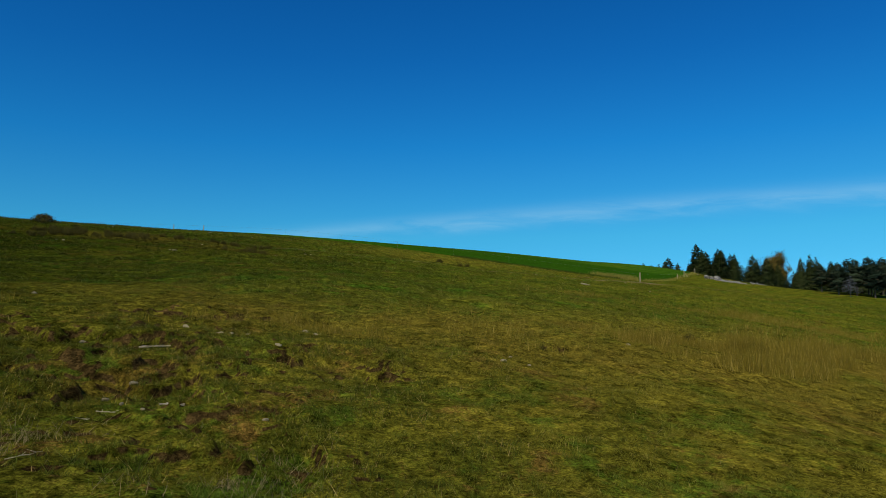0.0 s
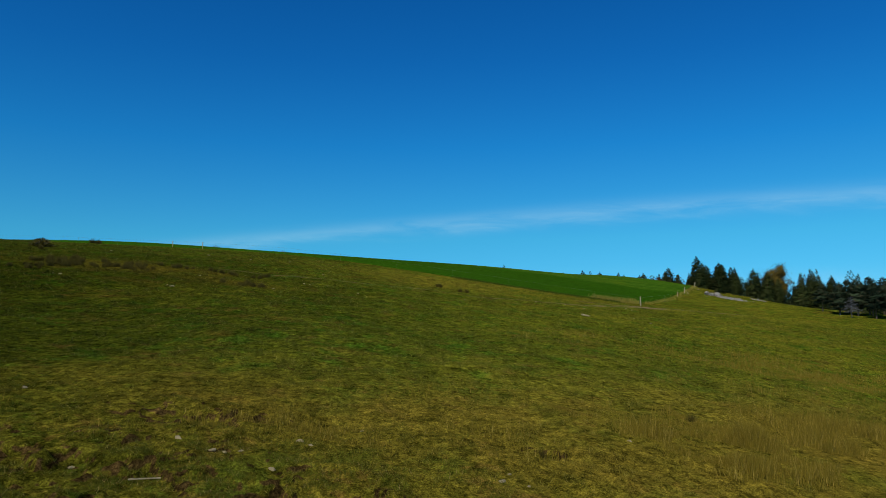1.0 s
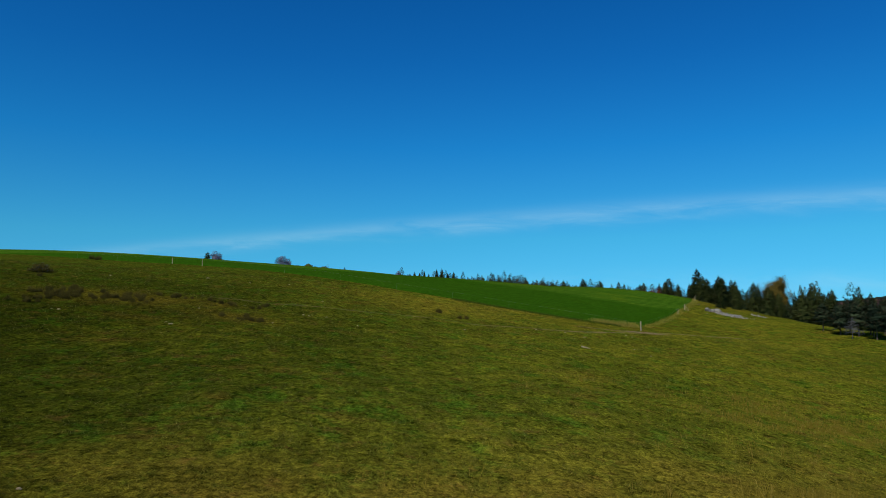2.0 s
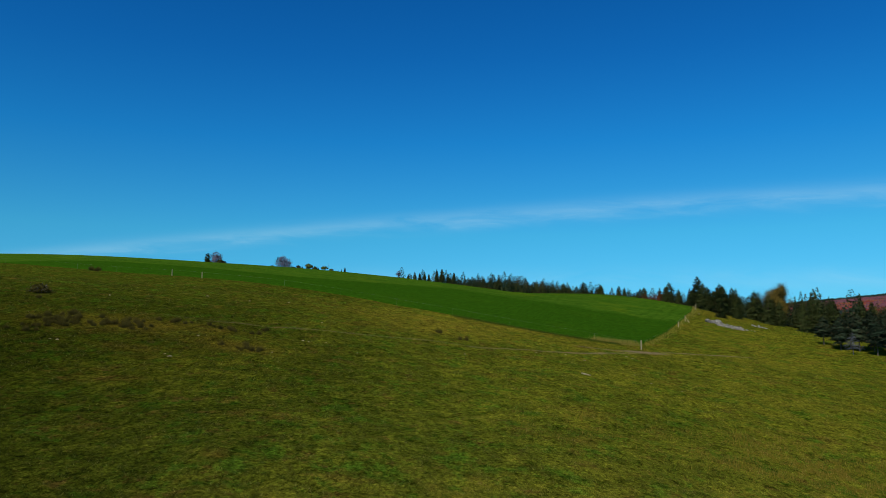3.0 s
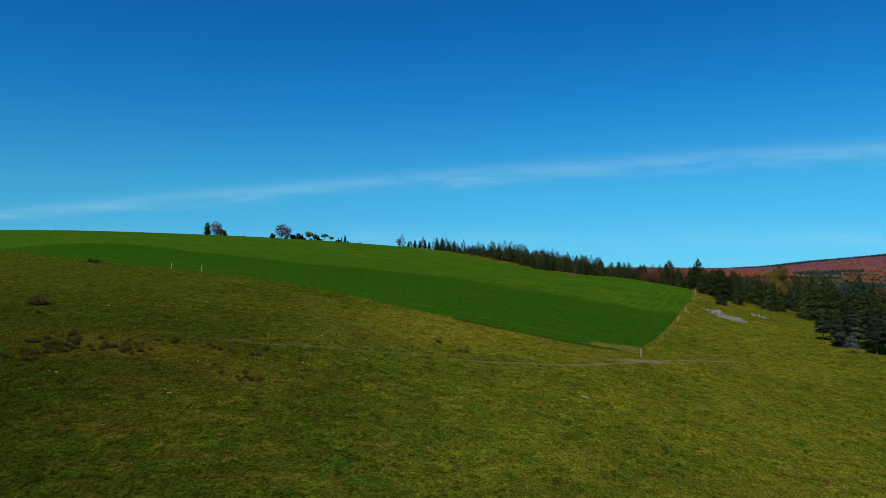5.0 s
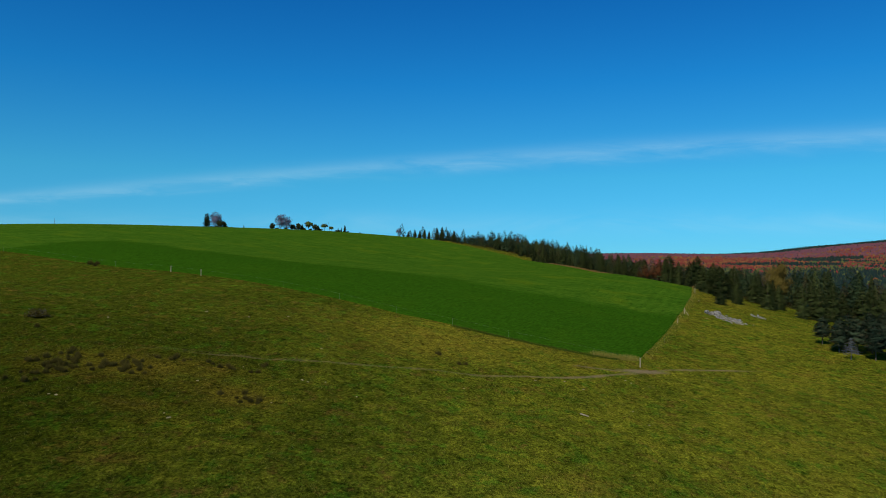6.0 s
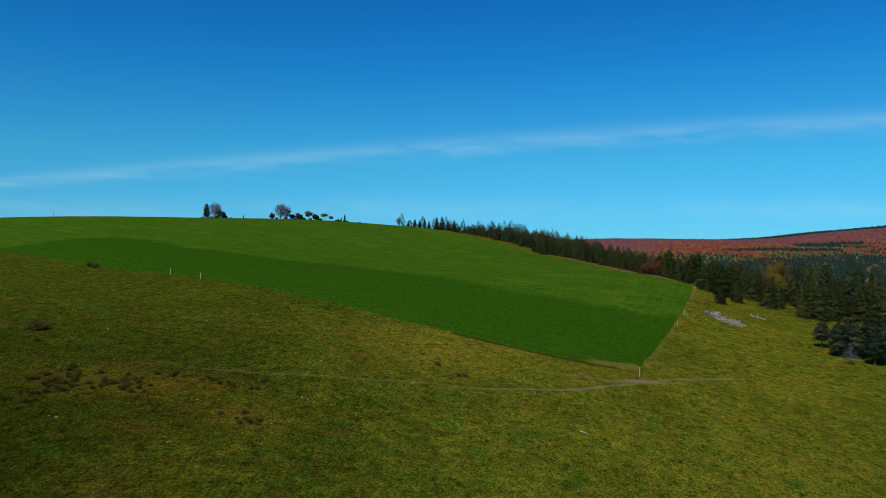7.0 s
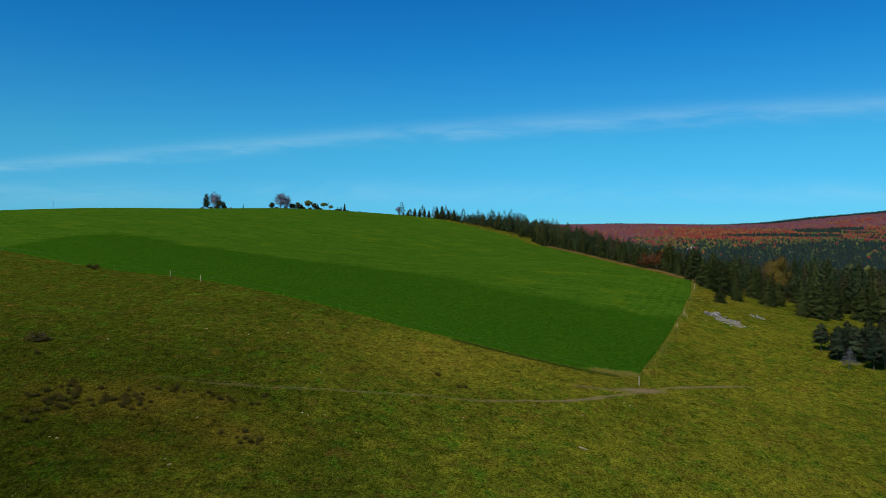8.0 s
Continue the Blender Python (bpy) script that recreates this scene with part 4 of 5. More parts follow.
def far_trees(name, x, y, h, wide, rings, mat, label, seed):
    """Far trees in one mesh, each an uneven crown of two rings and a tip."""
    r = np.random.default_rng(seed)
    n = len(x)
    w = r.uniform(0, 6.28, (n, 1, 1)) + np.arange(6) * 1.0472 + r.normal(0, 0.2, (n, 2, 6))
    rad = wide[:, None, None] * np.array([q[0] for q in rings])[None, :, None] * r.uniform(0.7, 1.25, (n, 2, 6))
    up = h[:, None, None] * (np.array([q[1] for q in rings])[None, :, None] + r.normal(0, 0.05, (n, 2, 6)))
    base = np.stack([x, y, land(x, y)], 1)
    ring = base[:, None, None, :] + np.stack([np.cos(w) * rad, np.sin(w) * rad, up], -1)
    tip = base + np.stack([r.normal(0, 0.1, n) * wide, r.normal(0, 0.1, n) * wide, h], 1)
    co = np.concatenate([ring.reshape(n, 12, 3), tip[:, None, :]], 1)
    out = np.concatenate([np.stack([np.cos(w), np.sin(w), 0 * w + 0.45], -1).reshape(n, 12, 3), np.tile((0.0, 0.0, 1.0), (n, 1, 1))], 1)
    one = [q for i in range(6) for q in ((i, (i + 1) % 6, 6 + (i + 1) % 6), (i, 6 + (i + 1) % 6, 6 + i), (6 + i, 6 + (i + 1) % 6, 12))]
    tris = (np.arange(n) * 13)[:, None, None] + np.array(one)[None]
    me = quick_mesh(name, co.reshape(-1, 3), tris.reshape(-1, 3), out.reshape(-1, 3) + r.normal(0, 0.12, (n * 13, 3)))
    tint = me.attributes.new("tint", "FLOAT", "POINT")
    tint.data.foreach_set("value", np.repeat(r.random(n), 13).astype(np.float32))
    me.materials.append(mat)
    return tagged(new(name, me), label, "forest", kind="stuff")


ROUND, SPIRE = ((0.85, 0.18), (0.95, 0.62)), ((1.0, 0.06), (0.62, 0.48))
HOUSES = [(850, 1990, 15), (925, 2040, -20), (700, 2200, 10), (735, 2260, 30)]
x, y, r = scatter(70, 1900, 540, 2600, 7.2, 13)
keep = (x > 0.13 * y) & (x < 0.66 * y + 60)
for hx, hy, _ in HOUSES:
    keep &= ~((np.abs(x * FAR - hx) < 16) & (y * FAR > hy - 60) & (y * FAR < hy + 16))
x, y = x[keep], y[keep]
lump, small, fine, pick = ripple(x, y, 210), ripple(x, y, 70), ripple(x, y, 26), r.random(len(x))
patch = lump * 0.45 + small * 0.35 + fine * 0.20
way = x / y + 0.08 * (lump - 0.5)
top = y > 2375 + 90 * small
low = 1 - sstep(1290, 1570, y + 420 * (patch - 0.5) - 60 * sstep(0.36, 0.44, way))
band = (blob(x, y + 130 * (small - 0.5), 0.50 * y, 1880, 0.060 * y, 125) > 0.5) | (blob(x, y + 90 * (small - 0.5), 0.44 * y, 1660, 0.10 * y, 70) > 0.5)
conifer = (pick < 0.90 * low) | band & (pick < 0.93) | (patch > 0.70) & (y < 1850) | top | (pick > 0.965 - 0.05 * fine)
shade = 0.55 * r.random(len(x)) + 0.45 * fine
mauve = 0.10 + 0.80 * sstep(1850, 2230, y + 360 * (lump - 0.5)) + 0.50 * (1 - sstep(0.22, 0.34, way))
dull = ~conifer & (shade < mauve)
pick = 0.45 * r.random(len(x)) + 0.30 * small + 0.25 * fine
leafy = ~conifer & ~dull & (pick < 0.27 + 0.22 * sstep(0.40, 0.50, way) * (1 - sstep(1700, 1900, y)))
leafy |= ~conifer & (low > 0.35) & (shade < 0.62)
dull &= ~leafy
red = ~conifer & ~dull & ~leafy & (pick > 0.53)
orange = ~conifer & ~dull & ~leafy & ~red
h = np.where(top, r.uniform(7, 13, len(x)), r.uniform(5.0, 8.5, len(x))) * FAR
x, y = x * FAR, y * FAR
# distance haze is put into these conifers' bluish colour
FAR_DARK = wood_material("far_conifers", (0.007, 0.016, 0.016), (0.017, 0.033, 0.027), (0.024, 0.026, 0.021), (0.036, 0.052, 0.022))
FAR_RED = leaf_material("far_red_maples", (0.125, 0.024, 0.020), (0.185, 0.042, 0.030))
FAR_ORANGE = leaf_material("far_orange_maples", (0.125, 0.048, 0.022), (0.185, 0.085, 0.028))
# mauve here is dull foliage plus distance haze mixed into the colour
FAR_DULL = leaf_material("far_bare_hazy_maples", (0.085, 0.036, 0.047), (0.140, 0.058, 0.068))
FAR_GREEN = leaf_material("far_green_trees", (0.030, 0.050, 0.017), (0.085, 0.092, 0.027))
far_trees("far_conifer_wood", x[conifer], y[conifer], h[conifer] * 1.1, h[conifer] * 0.38, SPIRE, FAR_DARK, "dark conifers in bands on the far hill", 23)
far_trees("far_maple_wood", x[red], y[red], h[red], h[red] * 0.52, ROUND, FAR_RED, "red autumn maples on the far hill", 24)
far_trees("far_maple_wood", x[orange], y[orange], h[orange], h[orange] * 0.52, ROUND, FAR_ORANGE, "orange autumn maples on the far hill", 25)
far_trees("far_birch_wood", x[leafy], y[leafy], h[leafy], h[leafy] * 0.52, ROUND, FAR_GREEN, "yellow-green trees among the far maples", 28)
far_trees("far_maple_wood", x[dull], y[dull], h[dull], h[dull] * 0.52, ROUND, FAR_DULL, "dull purple half-bare maples on the far hill, tinted by haze", 26)
x, y, r = scatter(150, 1400, 640, 2300, 17, 14)
keep = (x > 0.22 * y) & (x < 0.66 * y + 60) & (ripple(x, y, 90) > 0.5) & (r.random(len(x)) < 0.45)
x, y = x[keep], y[keep]
crowns("valley_birch_wood", x, y, r.uniform(6, 10, len(x)), FAR_GREEN, "yellow-green broad-leaved trees in the valley", 27, 44, 0.15)


# ---- houses in the valley ----
SIDING = rough_material("white_siding", (0.26, 0.26, 0.25), (0.38, 0.38, 0.36), 2.0, 0.8)
ROOFING = rough_material("roofing", (0.07, 0.065, 0.06), (0.14, 0.13, 0.12), 2.0, 0.8)
GLASS = rough_material("dark_window", (0.02, 0.025, 0.03), (0.04, 0.045, 0.05), 1.0, 0.2)


def make_house(x, y, turn):
    root = new("house")
    w, d, e, p = 5.0, 4.0, 3.6, 6.4
    co = [(-w, -d, -1), (w, -d, -1), (w, d, -1), (-w, d, -1), (-w, -d, e), (w, -d, e), (w, d, e), (-w, d, e), (-w, 0, p - 0.1), (w, 0, p - 0.1)]
    part("wall", mesh_from("house_wall", co, [(0, 1, 5, 4), (2, 3, 7, 6), (1, 2, 6, 9, 5), (3, 0, 4, 8, 7)]), SIDING, root)
    co = []
    for sg in (-1, 1):
        co += [(-w - 0.5, sg * (d + 0.5), e - 0.4), (w + 0.5, sg * (d + 0.5), e - 0.4), (w + 0.5, 0, p), (-w - 0.5, 0, p)]
    co += [(a, b, c - 0.2) for a, b, c in co]
    fa = [(0, 1, 2, 3), (7, 6, 5, 4), (8, 11, 10, 9), (12, 13, 14, 15), (0, 8, 9, 1), (4, 5, 13, 12), (0, 3, 11, 8), (1, 9, 10, 2), (4, 12, 15, 7), (5, 6, 14, 13)]
    part("roof", mesh_from("house_roof", co, fa), ROOFING, root, "dark shingled gable roof")
    for a, c in ((-3.2, 1.0), (0.2, 1.0), (3.2, 1.0)):
        q = [(a - 0.4, -d - 0.03, c), (a + 0.4, -d - 0.03, c), (a + 0.4, -d - 0.03, c + 1.2), (a - 0.4, -d - 0.03, c + 1.2)]
        q += [(u, v + 0.06, z) for u, v, z in q]
        part("window", mesh_from("house_window", q, [(0, 1, 2, 3), (7, 6, 5, 4), (0, 4, 5, 1), (2, 6, 7, 3), (1, 5, 6, 2), (3, 7, 4, 0)]), GLASS, root)
    stand(tagged(root, "small white house with a gable roof among far trees", "house", "houses in the valley"), x, y, turn, 0)


for x, y, turn in HOUSES:
    make_house(x, y, turn)

# ---- rocks and stones ----
def stone_mesh(name, seed, flat=0.6, sharp=0.5, sub=2):
    r = np.random.default_rng(seed)
    bm = bmesh.new()
    bmesh.ops.create_icosphere(bm, subdivisions=sub, radius=1.0)
    planes = r.normal(0, 1, (9, 3))
    planes /= np.linalg.norm(planes, axis=1)[:, None]
    cut = r.uniform(0.55, 0.9, 9)
    for v in bm.verts:
        p = np.array(v.co)
        for q, c in zip(planes, cut):
            over = p @ q - c
            if over > 0:
                p = p - q * over * (0.6 + 0.4 * sharp)
        p = p * (1 + 0.06 * noise.noise(Vector(p * 2.3 + seed)))
        v.co = Vector((p[0], p[1], p[2] * flat))
    me = bpy.data.meshes.new(name)
    bm.to_mesh(me)
    bm.free()
    return me


STONES = [stone_mesh("field_stone", 100 + i, 0.62) for i in range(5)]
for me in STONES:
    me.materials.append(STONE)


def ground_z(x, y):
    return float(land(x, y) + relief(np.array([x]), np.array([y]))[0])


def stone(x, y, size, label="pale weathered field stone half sunk in the turf"):
    ob = new("field_stone", STONES[int(rng.integers(0, 5))])
    ob.matrix_basis = Matrix.Translation((x, y, ground_z(x, y) + size * 0.02)) @ pose(0, 0, 0, rng.uniform(-15, 15), rng.uniform(-15, 15), rng.uniform(0, 360)) @ Matrix.Diagonal((size * rng.uniform(0.9, 1.3), size * rng.uniform(0.55, 0.9), size * rng.uniform(0.6, 1.0), 1))
    tagged(ob, label, "stone", "field stones")


for x, y, size in ((-7.97, 17.1, 0.11), (-6.4, 19.2, 0.15), (-5.34, 18.4, 0.13), (-4.97, 18.1, 0.11), (-4.68, 18.5, 0.12), (-3.71, 17.4, 0.13), (-5.22, 13.1, 0.10), (-5.25, 12.1, 0.13), (-4.75, 11.5, 0.07), (-2.6, 11.4, 0.09), (-3.59, 13.5, 0.08), (-3.53, 19.7, 0.16), (-11.84, 22.2, 0.14), (-4.55, 11.8, 0.06), (-3.2, 19.4, 0.10), (5.41, 22.6, 0.11), (-2.16, 21.6, 0.12), (1.39, 18.1, 0.13), (1.6, 18.6, 0.09), (2.0, 18.1, 0.08)):
    stone(x, y, size * 0.8)
for x, y, size in ((-36.8, 84.7, 0.26), (-20.2, 57.4, 0.36), (-20.9, 58.3, 0.2), (-30.0, 60.1, 0.26), (-30.6, 60.2, 0.18), (-21.0, 66.3, 0.26), (-12.7, 70.5, 0.26), (-12.1, 70.0, 0.2), (-10.6, 70.6, 0.18), (-28.5, 92.9, 0.3), (-23.2, 92.5, 0.24), (-19.0, 95.0, 0.3), (-13.9, 63.2, 0.2), (9.8, 80.6, 0.3), (13.1, 81.9, 0.24), (14.7, 79.8, 0.26), (20.8, 84.5, 0.24), (20.4, 85.4, 0.28), (-12.8, 82.1, 0.24), (-7.4, 67.6, 0.18), (-18.6, 72.3, 0.18), (18.8, 69.6, 0.22), (20.8, 67.3, 0.18), (2.2, 74.8, 0.24), (18.3, 73.6, 0.15), (47.7, 138.6, 0.35), (53.1, 159.2, 0.4), (55.5, 137.0, 0.4)):
    stone(x, y, size * 0.6)


def make_outcrop(label, line, wide, count, size, seed):
    """Jagged grey blocks that break through the turf along a line."""
    r = np.random.default_rng(seed)
    root = new("rock_outcrop")
    (x0, y0), (x1, y1) = line
    root.matrix_basis = Matrix.Translation(at((x0 + x1) / 2, (y0 + y1) / 2))
    shapes = [stone_mesh("rock_block", seed + i, 0.8, 1.0) for i in range(5)]
    for i in range(count):
        f = r.uniform(0, 1) ** 0.9
        side = r.normal(0, wide) * (1.1 - abs(f - 0.45))
        x, y = x0 + (x1 - x0) * f + side * (y1 - y0) / math.hypot(x1 - x0, y1 - y0), y0 + (y1 - y0) * f - side * (x1 - x0) / math.hypot(x1 - x0, y1 - y0)
        s = size * (0.18 + 0.85 * r.random() ** 2.0) * (1.15 - 0.5 * f)
        ob = part("rock", shapes[i % 5], ROCK, root)
        ob.matrix_basis = Matrix.Translation(at(x, y, s * (0.30 if f < 0.16 else -0.22)) - root.matrix_basis.translation) @ pose(0, 0, 0, r.uniform(-50, 50), r.uniform(-50, 50), r.uniform(0, 360)) @ Matrix.Diagonal((s * 1.2, s * 0.7, s * 0.95, 1))
    return tagged(root, label, "rock")


make_outcrop("jagged grey limestone outcrop breaking through the pasture", ((51.0, 144.6), (53.0, 136.2)), 1.2, 140, 0.62, 200)
make_outcrop("low grey rock slab in the pasture near the spruces", ((60.7, 150.2), (61.9, 146.4)), 0.55, 60, 0.42, 300)


# ---- dead branches on the slope ----
def make_branch(x0, y0, x1, y1, rad, seed, label):
    r = np.random.default_rng(seed)
    pts = []
    for f in np.linspace(0, 1, 6):
        x, y = x0 + (x1 - x0) * f, y0 + (y1 - y0) * f
        z = ground_z(x0, y0) * (1 - f) + ground_z(x1, y1) * f
        pts.append((x + r.normal(0, 0.008), y + r.normal(0, 0.008), z + rad + 0.05 + r.normal(0, 0.004)))
    pieces = [tube(pts, np.linspace(rad, rad * 0.6, 6) * r.uniform(0.85, 1.15, 6), 7)]
    for k in (2, 4):
        p = np.array(pts[k])
        pieces.append(tube([p, p + (r.normal(0, 0.06), r.normal(0, 0.06), 0.03)], [rad * 0.5, rad * 0.3], 5))
    co, fa = joined(pieces)
    me = mesh_from("fallen_branch", co, fa)
    me.materials.append(POST_WOOD)
    tagged(new("fallen_branch", me), label, "branch")


make_branch(-6.42, 16.3, -5.76, 16.32, 0.022, 1, "weathered grey branch lying on the eroded slope")
make_branch(-4.34, 11.92, -3.98, 11.99, 0.018, 2, "short pale branch lying on the eroded slope")
make_branch(-4.90, 10.99, -4.60, 10.95, 0.009, 3, "thin bleached stick lying on the eroded slope")
make_branch(-4.61, 8.28, -4.39, 8.63, 0.006, 5, "thin bleached stick lying on the eroded slope")
make_branch(-4.78, 10.37, -4.70, 10.35, 0.008, 6, "thin bleached stick lying on the eroded slope")
make_branch(12.7, 70.4, 13.4, 70.0, 0.07, 4, "bleached white branch lying in the pasture")


# ---- fence ----
def make_fence():
    root = new("pasture_fence")
    root.matrix_basis = Matrix.Translation(at(23.9, 92.7))
    base = root.matrix_basis.translation

    def post(x, y, h, rad, label="", lean=0.0):
        p = at(x, y) - base
        co, fa = tube([p - Vector((0, 0, 0.3)), p + Vector((lean * 0.5, 0, h * 0.5)), p + Vector((lean, 0, h))], [rad * 1.05, rad, rad * 0.92], 8)
        fa.append(tuple(range(16, 24)))
        part("post", mesh_from("fence_post", co, fa), POST_WOOD, root, label)

    post(23.9, 92.7, 1.15, 0.075, "stout pale corner post")
    for x, y in ((-44.2, 124.8), (-38.4, 122.0)):
        post(x, y, 1.05, 0.065)
    for x, y, h, lean in ((39.8, 130.0, 0.8, 0.1), (44.1, 139.8, 1.15, 0.0), (56.5, 171.8, 1.2, 0.05), (60.8, 184.1, 1.2, 0.0)):
        post(x, y, h, 0.065, "", lean)
    a, b = at(44.1, 139.8, 0.85) - base, at(44.6, 139.0, 0.0) - base
    part("brace", mesh_from("fence_brace", *tube([a, b], [0.035, 0.035], 6)), POST_WOOD, root)
    low = [(-140, 170.5), (-81.8, 142.7), (-62.7, 131.0), (-54.1, 126.8), (-44.2, 124.8), (-38.4, 122.0), (-23.7, 114.7), (-14.6, 109.3), (-6.2, 104.3), (1.4, 101.8), (8.6, 99.0), (18.9, 95.6), (23.9, 92.7)]
    right = [(23.9, 92.7), (31.8, 110.0), (39.8, 130.0), (44.1, 139.8), (56.5, 171.8), (60.8, 184.1)]
    for x, y in [p for p in low[1:4] + low[6:-1]] + [right[1]]:
        p = at(x, y) - base
        part("rod", mesh_from("fence_rod", *tube([p - Vector((0, 0, 0.2)), p + Vector((0, 0, 1.0))], [0.010, 0.010], 5)), WIRE, root, "thin fibreglass fence rod")
    for line in (low, right):
        pts = along(line, 60)
        for up in (0.95,):
            co, fa = tube([at(x, y, up) - base for x, y in pts], [0.004] * 60, 4)
            part("wire", mesh_from("fence_wire", co, fa), WIRE, root)
    tagged(root, "wire fence with pale wooden posts round the hay field", "fence")


make_fence()


# ---- trodden ground ----
def trodden(name, gain):
    """Bare earth that frays out into the turf where fewer hooves pass."""
    m, nt, bsdf = material(name)
    pos = place(nt)
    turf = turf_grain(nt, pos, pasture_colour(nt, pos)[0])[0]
    n, f = noise_tex(nt, pos, 3.2, 6, 0.85), noise_tex(nt, pos, 6.0, 5, 0.8)
    earth = mix(nt, f, (0.085 * gain, 0.064 * gain, 0.030 * gain), (0.220 * gain, 0.165 * gain, 0.088 * gain))
    worn = ramp(nt, [(0.45, (0, 0, 0)), (0.74, (0.9, 0.9, 0.9))], maths(nt, "ADD", maths(nt, "MULTIPLY", attr(nt, "tread"), 0.55), maths(nt, "MULTIPLY", n, 0.6)))
    worn = maths(nt, "MULTIPLY", worn, maths(nt, "MULTIPLY", attr(nt, "tread"), 4.0, True))
    nt.links.new(mix(nt, worn, turf, earth), bsdf.inputs["Base Color"])
    bsdf.inputs["Roughness"].default_value = 1.0
    bsdf.inputs["Specular IOR Level"].default_value = 0.0
    bump(nt, bsdf, f, 0.6, 0.05)
    return m


def make_path():
    m = trodden("trodden_earth", 1.1)
    main = [(-32.5, 71.6), (-26.2, 74.3), (-21.0, 75.1), (-15.7, 76.2), (-10.3, 77.4), (-4.6, 78.6), (1.2, 79.7), (7.2, 81.2), (13.5, 83.6), (17.0, 85.7), (20.7, 88.2), (24.6, 90.6), (27.4, 93.0), (33.1, 95.8), (39.0, 98.2), (46.4, 101.9)]
    twin = [(-31.3, 73.2), (-26.5, 75.0), (-21.2, 75.9), (-15.8, 76.7), (-10.5, 77.7)]
    spur = [(14.5, 89.6), (17.7, 89.4), (21.0, 89.6), (23.6, 90.2)]
    back = [(24.4, 91.0), (26.6, 94.5), (29.3, 100.0), (33.2, 110.0)]
    for pts, half, n, k, worn in ((main, 0.60, 360, 7, 0.62), (twin, 0.50, 90, 5, 0.46), (spur, 0.60, 60, 7, 0.55), (back, 0.45, 60, 5, 0.22)):
        p = along(pts, n)
        d = np.gradient(p, axis=0)
        side = np.stack([-d[:, 1], d[:, 0]], 1) / np.hypot(*d.T)[:, None]
        v = np.linspace(-1, 1, k)
        wide = half * (0.7 + 0.6 * ripple(p[:, 0], p[:, 1], 1.7))
        q = p[:, None, :] + side[:, None, :] * (wide[:, None] * v)[:, :, None]
        ends = np.minimum(1, np.minimum(np.arange(n), np.arange(n)[::-1]) / (0.14 * n))
        worn = worn * (0.72 + 0.28 * sstep(-8, 16, p[:, 0]))
        tread = (ends * worn * (0.75 + 0.5 * ripple(p[:, 0], p[:, 1], 4.0)))[:, None] * (1 - v**2)[None, :]
        lift = np.tile(0.045 * (1 - v**2) - 0.015, n)
        x, y = q.reshape(-1, 2).T
        me = quick_mesh("path", np.stack([x, y, land(x, y) + relief(x, y) + lift], 1), grid_faces(k, n))
        set_zones(me, x, y)
        me.attributes.new("tread", "FLOAT", "POINT").data.foreach_set("value", tread.ravel().astype(np.float32))
        me.materials.append(m)
        tagged(new("path", me), "narrow trodden cow path through the pasture", "path", kind="structure")
    n, k = 72, 14
    w = np.linspace(0, 2 * math.pi, n)
    reach = 0.65 + 0.55 * ripple(np.cos(w) * 4, np.sin(w) * 4, 0.9) + 0.30 * ripple(np.cos(w) * 4, np.sin(w) * 4, 0.25)
    t = np.linspace(0, 1, k)[:, None]
    x, y = (23.7 + 4.6 * t * reach * np.cos(w)).ravel(), (90.6 + 1.3 * t * reach * np.cos(w) + 1.35 * t * reach * np.sin(w)).ravel()
    me = quick_mesh("bare_patch", np.stack([x, y, land(x, y) + relief(x, y) + 0.06 - 0.075 * np.repeat(t, n)], 1), grid_faces(n, k))
    set_zones(me, x, y)
    me.attributes.new("tread", "FLOAT", "POINT").data.foreach_set("value", np.repeat(0.95 * (1 - t**1.6), n).astype(np.float32))
    me.materials.append(m)
    tagged(new("bare_patch", me), "trampled bare earth beside the corner post", "ground", kind="structure")


make_path()


# ---- grass ----
def blades(name, x, y, h, w, bend, mat, label, seed, lift=0.0):
    """Blades of grass in one mesh, each a bent strip, rooted in the ground."""
    r = np.random.default_rng(seed)
    n = len(x)
    z = land(x, y) + relief(x, y) - 0.02 + lift
    a, b = r.uniform(0, 6.283, n), r.uniform(0, 6.283, n)
    u = np.stack([np.cos(a), np.sin(a), 0 * a], 1) * (w / 2)[:, None]
    lean = np.stack([np.cos(b), np.sin(b), 0 * b], 1) * (bend * h * r.uniform(0.2, 1.0, n))[:, None]
    root = np.stack([x, y, z], 1)
    up = np.stack([0 * h, 0 * h, h], 1)
    co = np.stack([root - u, root + u, root + lean * 0.9 + up], 1).reshape(-1, 3)
    me = quick_mesh(name, co, np.arange(3 * n).reshape(-1, 3))
    set_zones(me, np.repeat(x, 3), np.repeat(y, 3))
    me.materials.append(mat)
    return tagged(new(name, me), label, "grass", kind="stuff")


